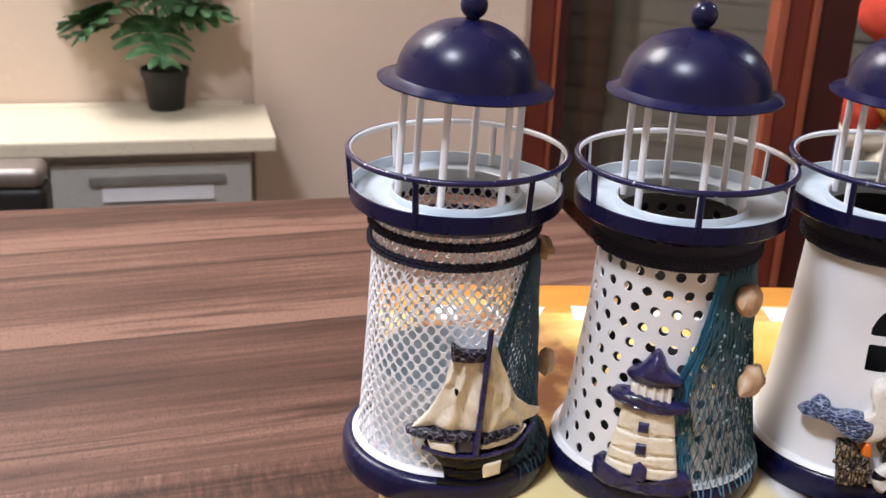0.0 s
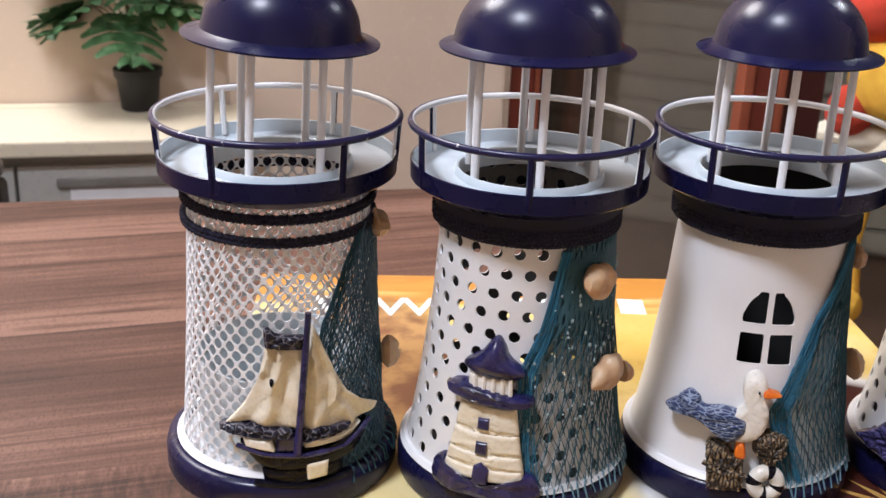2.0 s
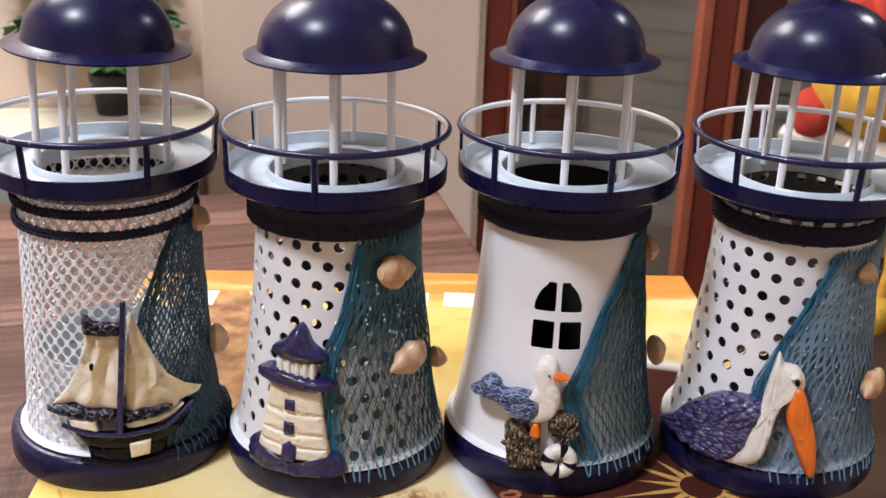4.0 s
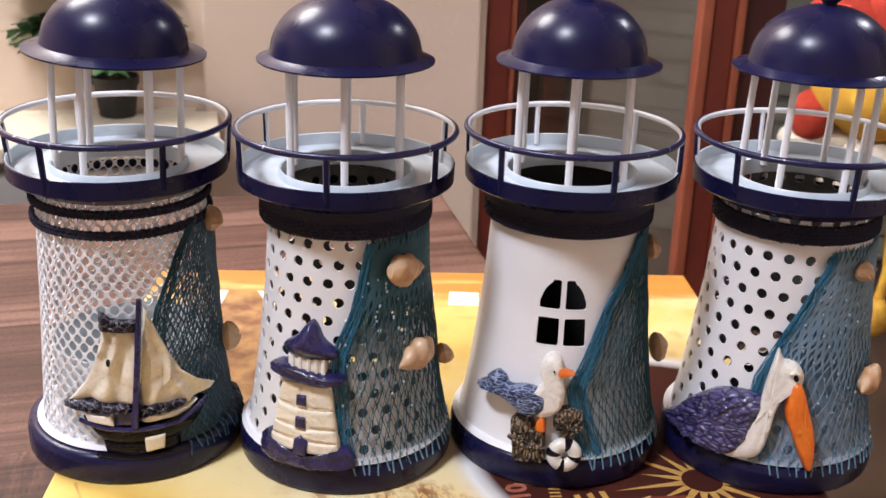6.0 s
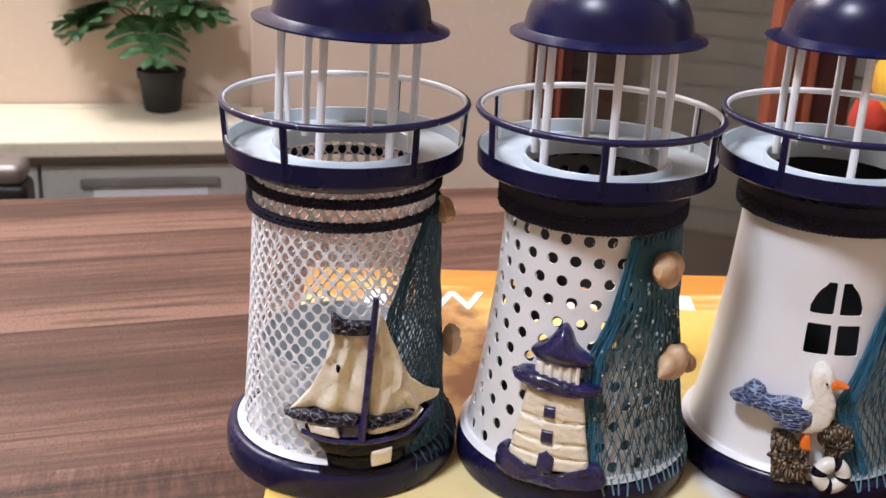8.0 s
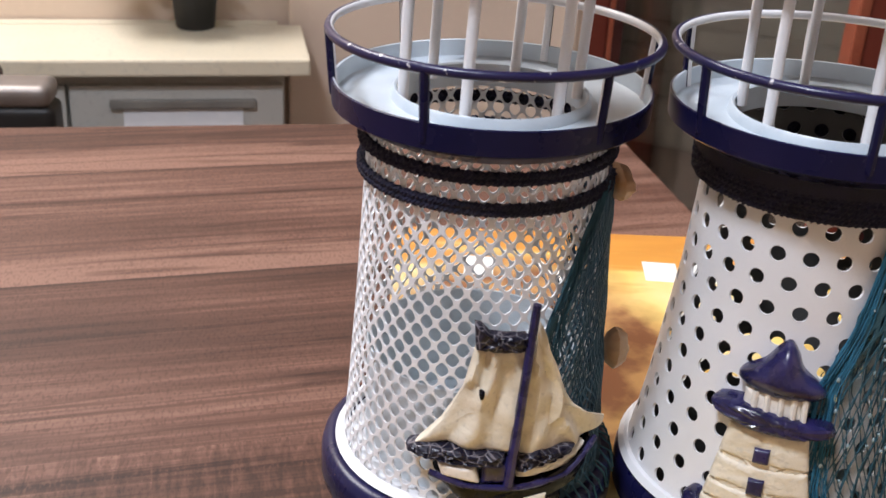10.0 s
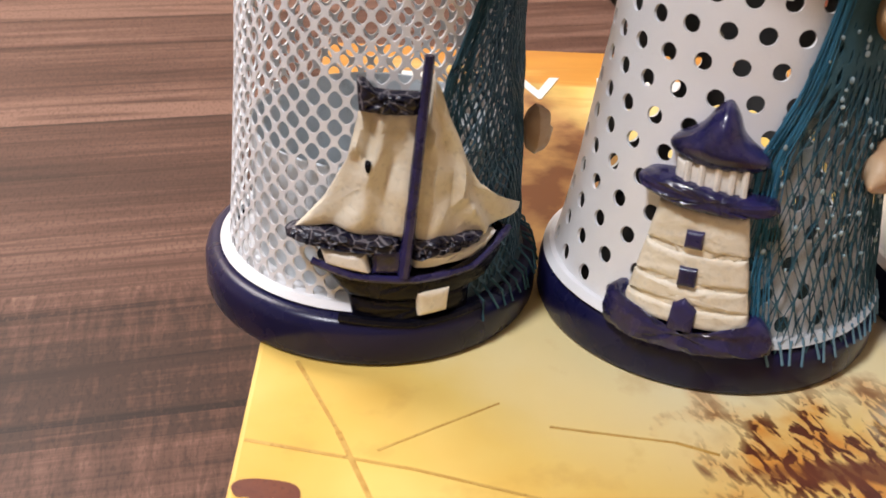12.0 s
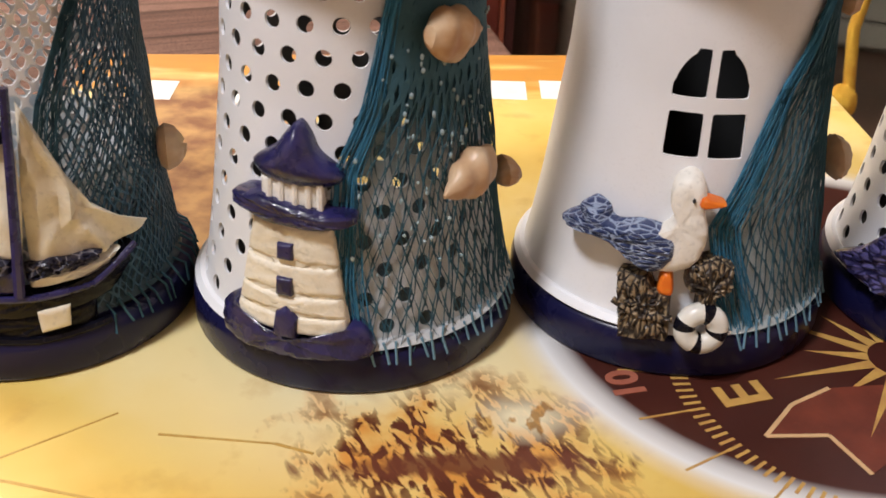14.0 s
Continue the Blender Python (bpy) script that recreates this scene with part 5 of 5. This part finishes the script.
def mini_tower(t, rad):
    c = -17
    k = lambda pts: [(c + a, z) for a, z in pts]
    crack = lambda a, z, h: -0.0009 * h * (max(0, 1 - abs(z - 0.0345 + 0.00012 * (a - c)) / 0.0006) + max(0, 1 - abs(z - 0.0272 + 0.0001 * (a - c)) / 0.0006) + max(0, 1 - abs(z - 0.0225 + 0.0001 * (a - c)) / 0.0005) + max(0, 1 - abs(z - 0.0405) / 0.0005)) + 0.0003 * h * noise.noise(Vector((a * 0.15, z * 260, 2)))
    # the tower is built in courses, so that the grooves between them show
    b = new("tower_relief", mesh_of("tower_relief", pillow(rad, k([(-14.5, 0.0445), (0, 0.0445), (15, 0.0445), (18, 0.03), (21, 0.0185), (0, 0.017), (-17, 0.0185), (-16, 0.03)]), 0.0, 0.0044, sharp=True, n=64, grain=crack), ivory))
    b.parent = t
    tagged(b, "cream cast relief of a small lighthouse")
    edges = ((0.0442, 0.0352), (0.0346, 0.0276), (0.027, 0.0226), (0.022, 0.0176))
    for z1, z0 in edges:
        w1, w0 = 14.5 + (0.0445 - z1) * 200, 14.5 + (0.0445 - z0) * 200
        part("course", pillow(rad, k([(-w1, z1), (0, z1 - 0.0004), (w1 + 0.5, z1 - 0.0004), (w0 + 0.8, z0 - 0.0003), (0, z0 - 0.0003), (-w0, z0 + 0.0003)]), 0.002, 0.0049, sharp=True, n=48, grain=rough(0.0004, 500)), ivory, b)
    for z, w, h in ((0.0378, 2.9, 0.0021), (0.0292, 2.9, 0.0023)):
        part("window_patch", pillow(rad, k([(-w - 0.6, z - h), (w - 0.6, z - h), (w - 0.6, z + h), (-w - 0.6, z + h * 0.9)]), 0.003, 0.0059, sharp=True, n=24), navy_resin, b, "navy painted window")
    part("door_patch", pillow(rad, k([(-4, 0.0165), (4, 0.0165), (4, 0.0215), (0, 0.0243), (-3.4, 0.0225)]), 0.003, 0.0062, sharp=True, n=30), navy_resin, b, "navy painted door")
    part("gallery", pillow(rad, k([(-23, 0.049), (-12, 0.0506), (2, 0.0497), (14, 0.0487), (23.5, 0.0476), (22, 0.0452), (8, 0.0441), (-8, 0.0449), (-20, 0.0466)]), 0.0, 0.0072, n=64, grain=rough(0.0006, 900)), navy_resin, t, "navy gallery of the small lighthouse")
    lb = part("lamp_room", pillow(rad, k([(-12, 0.0545), (12, 0.0545), (12.5, 0.0478), (-11.5, 0.0482)]), 0.0, 0.0048, sharp=True, n=32), ivory_white, t, "white lamp room")
    for a in (-7, -2.5, 2.5, 7, 11):
        part("pillar", ridge(rad, [(c + a, 0.0545), (c + a + 0.3, 0.048)], 0.0008, 0.0048, bits=4), ivory_white, lb)
    part("roof", pillow(rad, k([(2.2, 0.0672), (6.5, 0.0645), (10, 0.0605), (19.5, 0.0558), (14, 0.0533), (1, 0.0528), (-10, 0.0542), (-16, 0.0573), (-7, 0.0615), (-2.5, 0.0652)]), 0.0, 0.0074, n=64, steps=((1.0, 0.0), (1.0, 0.25), (0.95, 0.5), (0.85, 0.65), (0.7, 0.8), (0.5, 0.92), (0.3, 1.0), (0.12, 1.0))), navy_resin, t, "navy pointed roof of the small lighthouse")
    part("rock", pillow(rad, k([(-26, 0.0195), (-22, 0.0215), (-16, 0.0192), (-6, 0.0165), (6, 0.0163), (16, 0.0178), (22, 0.0205), (27, 0.018), (28, 0.0128), (12, 0.0115), (-8, 0.0115), (-24, 0.0128)]), 0.0, 0.0058, n=72, grain=rough(0.0012, 500)), navy_resin, t, "navy rock under the small lighthouse")


def gull(t, rad):
    body = part("gull_body", pillow(rad, [(-8, 0.0542), (-3, 0.0528), (-1.2, 0.049), (-1.5, 0.0455), (0.5, 0.041), (0, 0.036), (-4, 0.0312), (-13, 0.0292), (-22, 0.0315), (-26, 0.035), (-20, 0.038), (-13, 0.041), (-11.5, 0.0445), (-14, 0.048), (-13, 0.052)], 0.0, 0.0062, n=72, grain=rough(0.0006, 500)), ivory_white, t, "white cast seagull with blue wings")
    part("wing", pillow(rad, [(-10.5, 0.0385), (-9.5, 0.034), (-15, 0.0298), (-22, 0.0312), (-30, 0.0345), (-39, 0.0355), (-50, 0.0352), (-52, 0.0372), (-44, 0.039), (-42, 0.0415), (-38, 0.0412), (-33, 0.0388), (-22, 0.0402)], 0.0005, 0.0078, n=80, grain=rough(0.0009, 900)), gull_feather, body, "speckled blue wing")
    part("tail", pillow(rad, [(-37, 0.0412), (-43, 0.0425), (-46, 0.041), (-44, 0.039), (-36, 0.0385)], 0.0005, 0.006, n=30), gull_feather, body)
    part("beak", pillow(rad, [(-3.5, 0.0496), (1, 0.0491), (5, 0.0481), (0.5, 0.0474), (-4, 0.0473)], 0.003, 0.0072, n=24), orange, body, "orange beak")
    part("eye", pillow(rad, [(-6.2, 0.0494), (-5.6, 0.0489), (-6.2, 0.0484), (-6.8, 0.0489)], 0.004, 0.007, n=10), black_resin, body)
    part("foot", pillow(rad, [(-13, 0.0295), (-10, 0.0295), (-8.5, 0.0248), (-11, 0.0238), (-14, 0.025)], 0.001, 0.0058, n=20), orange, body, "orange foot")
    p = part("mooring_post", pillow(rad, [(-28, 0.0272), (-18, 0.0285), (-15, 0.0245), (-9, 0.0245), (-8, 0.0125), (-24, 0.011), (-26, 0.019)], 0.0, 0.0066, sharp=True, n=64, grain=rough(0.0022, 1300)), pile_mat, t, "dark brown weathered mooring post")
    part("pile_rope", ridge(rad, [(-27, 0.0212), (-18, 0.0188), (-8, 0.0192)], 0.0009, 0.0066), pile_mat, p)
    part("mooring_post", pillow(rad, [(-5, 0.0325), (4, 0.0335), (11, 0.032), (11.5, 0.0262), (6, 0.0235), (5, 0.02), (0, 0.02), (0, 0.0245), (-5, 0.0262)], 0.0, 0.006, sharp=True, n=64, grain=rough(0.0022, 1300)), pile_mat, t, "dark brown weathered mooring post")
    # life ring, standing out from the wall
    ring = bmesh.new()
    n, m = 40, 12
    at = Matrix.Translation(wrap(rad, 1.5, 0.0165, 0.0052)) @ Matrix.Rotation(radians(1.5), 4, "Z") @ Matrix.Rotation(radians(82), 4, "X")
    vs = [[ring.verts.new(at @ Vector(((0.0040 + 0.0027 * math.cos(2 * math.pi * j / m)) * math.cos(2 * math.pi * i / n), (0.0040 + 0.0027 * math.cos(2 * math.pi * j / m)) * math.sin(2 * math.pi * i / n), 0.0027 * math.sin(2 * math.pi * j / m)))) for j in range(m)] for i in range(n)]
    for i in range(n):
        for j in range(m):
            f = ring.faces.new((vs[i][j], vs[(i + 1) % n][j], vs[(i + 1) % n][(j + 1) % m], vs[i][(j + 1) % m]))
            f.material_index = 1 if (i + 3) % 10 in (0, 1, 2) and i not in (0, 1) else 0
    part("life_ring", ring, [ring_white, black_resin], t, "white life ring with dark bands")


def pelican(t, rad):
    b = part("pelican_body", pillow(rad, [(-15, 0.0585), (-11, 0.0548), (-3, 0.0535), (1.5, 0.049), (-1, 0.0455), (-8, 0.042), (-12, 0.034), (-14, 0.024), (-18, 0.016), (-27, 0.0135), (-38, 0.0135), (-30, 0.02), (-22, 0.03), (-20, 0.042), (-18, 0.05)], 0.0, 0.0066, n=80, grain=rough(0.0007, 450)), ivory_white, t, "cream cast pelican with violet-blue wings")
    part("wing", pillow(rad, [(-20, 0.0385), (-21, 0.03), (-25, 0.02), (-34, 0.0138), (-48, 0.0138), (-64, 0.0148), (-80, 0.0165), (-70, 0.0225), (-60, 0.0305), (-48, 0.0365), (-34, 0.039)], 0.0004, 0.0082, n=88, grain=rough(0.002, 480)), pelican_feather, b, "violet-blue feathered wing")
    part("beak", pillow(rad, [(-5, 0.0468), (0, 0.0462), (4, 0.038), (8, 0.028), (9, 0.0175), (7, 0.0128), (3.5, 0.0165), (-2, 0.026), (-7, 0.035)], 0.002, 0.0088, n=56, grain=rough(0.0006, 700)), orange, b, "large orange beak")
    part("eye", pillow(rad, [(-4.2, 0.0505), (-2.6, 0.0492), (-4, 0.048), (-5.6, 0.0492)], 0.004, 0.0076, n=12), black_resin, b)
    part("eye_ring", pillow(rad, [(-8, 0.051), (-4.5, 0.0528), (-1.5, 0.0508), (-4.5, 0.0515)], 0.003, 0.0082, n=24), ivory, b)


TWO_CORDS = ((0.0958, 0.0011, 84), (0.0974, 0.0012, 90), (0.1036, 0.0011, 80), (0.1052, 0.0012, 88))
ONE_CORD = ((0.0993, 0.0012, 70), (0.1007, 0.0013, 76), (0.1021, 0.0013, 72), (0.1035, 0.0012, 80), (0.1047, 0.0011, 74))
rnd = random.Random(11)
BACKSIDE = [(0.0, 150), (0.1, 125)]

L1 = lighthouse(0.0124, 0.4034, "white mesh lighthouse lantern with navy dome and cast sailing boat", expanded_mesh(STRAIGHT, 0.0105, 0.1105, 42, 0.0062), STRAIGHT, -15, -21, TWO_CORDS, white_in, 0.0005, rail_r=0.0411, brim=0.0326, cap=0.94, dome_at=(0.0016, 0), dome_tilt=3.5)
sailing_boat(L1, STRAIGHT)
netting(L1, STRAIGHT, [(0.0135, 24), (0.045, 25), (0.067, 33), (0.087, 49), (0.097, 62)], BACKSIDE, 0.0965, rnd, 26, 17, (0.8, 0.82, 0.6), NET_DARK, (45, 120), GLUE_DARK, 0.045)
shell(L1, STRAIGHT, 86, 0.0935, 0.013, 30, 1, 20)
shell(L1, STRAIGHT, 90, 0.0445, 0.0135, 80, 2, 15, 0.004)

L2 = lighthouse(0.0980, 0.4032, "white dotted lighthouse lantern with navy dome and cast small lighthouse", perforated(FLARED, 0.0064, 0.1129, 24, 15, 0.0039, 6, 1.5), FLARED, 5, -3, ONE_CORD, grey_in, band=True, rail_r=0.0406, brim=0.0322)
mini_tower(L2, FLARED)
netting(L2, FLARED, [(0.0135, -2), (0.03, -3), (0.056, -1), (0.071, 10), (0.097, 21)], BACKSIDE, 0.0965, rnd, 24, 7, (0.16, 1.12, 0.68), NET, (10, 95), GLUE_TEAL, drops=70)
shell(L2, FLARED, 47, 0.0855, 0.021, 168, 3, 10, 0.004, conch=True)
shell(L2, FLARED, 50, 0.0508, 0.021, 4, 4, 10, 0.004, conch=True)
shell(L2, FLARED, 88, 0.0395, 0.0125, -20, 5, 20, 0.003)

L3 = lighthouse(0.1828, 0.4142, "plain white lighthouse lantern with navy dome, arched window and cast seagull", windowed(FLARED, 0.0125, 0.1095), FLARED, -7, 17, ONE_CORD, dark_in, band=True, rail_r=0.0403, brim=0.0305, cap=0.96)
gull(L3, FLARED)
netting(L3, FLARED, [(0.0135, 12), (0.03, 6), (0.04, 3), (0.055, 13), (0.072, 25), (0.0955, 54)], BACKSIDE, 0.0955, rnd, 26, 7, (0.6, 1.1, 0.85), NET, (16, 95), GLUE_CLEAR)
shell(L3, FLARED, 80, 0.086, 0.012, 10, 6, 20)
shell(L3, FLARED, 86, 0.0432, 0.013, 60, 7, 20, 0.004)

L4 = lighthouse(0.2708, 0.4168, "white dotted lighthouse lantern with navy dome and cast pelican", perforated(FLARED, 0.00666, 0.11026, 24, 14, 0.0039, 6, -1.5), FLARED, 24, 10, ONE_CORD, grey_in, rail_r=0.0408, brim=0.0318, cap=0.96, dome_at=(0.001, 0))
pelican(L4, FLARED)
netting(L4, FLARED, [(0.0135, -24), (0.03, -28), (0.046, -25), (0.0655, -12), (0.0926, 11)], BACKSIDE, 0.0945, rnd, 26, 9, (0.35, 1.05, 0.5), NET_PALE, (-12, 70), GLUE_BLUE, drops=45)
shell(L4, FLARED, 38, 0.086, 0.0115, 0, 8, 10)
shell(L4, FLARED, 50, 0.0415, 0.019, 3, 9, 10, 0.004, conch=True)


# ---- plush toy hanging beyond the open door leaf ----
def plush_toy():
    bm = bmesh.new()

    def ball(x, y, z, rx, ry, rz, mat):
        own = bmesh.new()
        bmesh.ops.create_icosphere(own, subdivisions=4, radius=1)
        for v in own.verts:
            k = 1 + 0.05 * noise.noise(v.co * 2.3 + Vector((x * 9, z * 7, 0))) + 0.012 * noise.noise(v.co * 14)
            v.co = Vector((x + v.co.x * rx * k, y + v.co.y * ry * k, z + v.co.z * rz * k))
        for f in own.faces:
            f.material_index = mat
        join(bm, own)

    ball(0.115, 0, 0.225, 0.125, 0.10, 0.095, 0)      # yellow head
    ball(0.04, -0.01, 0.33, 0.07, 0.05, 0.05, 1)      # red comb
    ball(0.13, -0.01, 0.345, 0.08, 0.05, 0.055, 1)
    ball(0.005, -0.02, 0.165, 0.04, 0.04, 0.045, 1)   # red wattle
    ball(0.2, -0.06, 0.13, 0.055, 0.05, 0.04, 1)
    ball(0.20, -0.06, 0.2, 0.06, 0.05, 0.04, 3)       # pale blue patch
    ball(0.02, 0, 0.12, 0.07, 0.045, 0.03, 2)         # white arm
    ball(0.12, 0, 0.07, 0.095, 0.075, 0.075, 2)       # white body
    ball(0.23, 0, 0.09, 0.06, 0.05, 0.05, 2)
    tube([(0.06, 0, 0.02), (0.05, -0.01, -0.06), (0.06, -0.01, -0.14), (0.065, -0.01, -0.18)], 0.01, 10, bm, mat=0)
    tube([(0.16, 0, 0.02), (0.17, -0.01, -0.1), (0.16, -0.01, -0.18)], 0.01, 10, bm, mat=0)
    ball(0.055, -0.02, -0.185, 0.026, 0.026, 0.032, 0)
    ball(0.16, -0.02, -0.185, 0.028, 0.026, 0.038, 0)
    # cord up to the ceiling
    tube([(0.1, 0, 0.26), (0.1, 0, 0.6), (0.1, 0, TOY_CORD)], 0.003, 6, bm, mat=2)
    ob = part("plush_toy", bm, [plush_yellow, plush_red, plush_white, plush_blue], None, "", TOY)
    tagged(ob, "yellow, red and white plush bird toy hanging by a cord", "toy")


plush_yellow = worn("yellow_plush", (0.8, 0.48, 0.06), (0.7, 0.36, 0.04), 0.9, 40, 500, 0.6, 0.003)
plush_red = worn("red_plush", (0.6, 0.06, 0.03), (0.45, 0.04, 0.02), 0.9, 40, 500, 0.6, 0.003)
plush_white = worn("white_plush", (0.8, 0.76, 0.66), (0.7, 0.64, 0.52), 0.9, 40, 500, 0.6, 0.003)
plush_blue = worn("pale_blue_plush", (0.3, 0.5, 0.55), (0.22, 0.4, 0.45), 0.9, 40, 500, 0.6, 0.003)
TOY = pose(0.735, 1.92, 0.485, 0, 0, -20)
TOY_CORD = CEIL - 0.485 - 0.002
plush_toy()
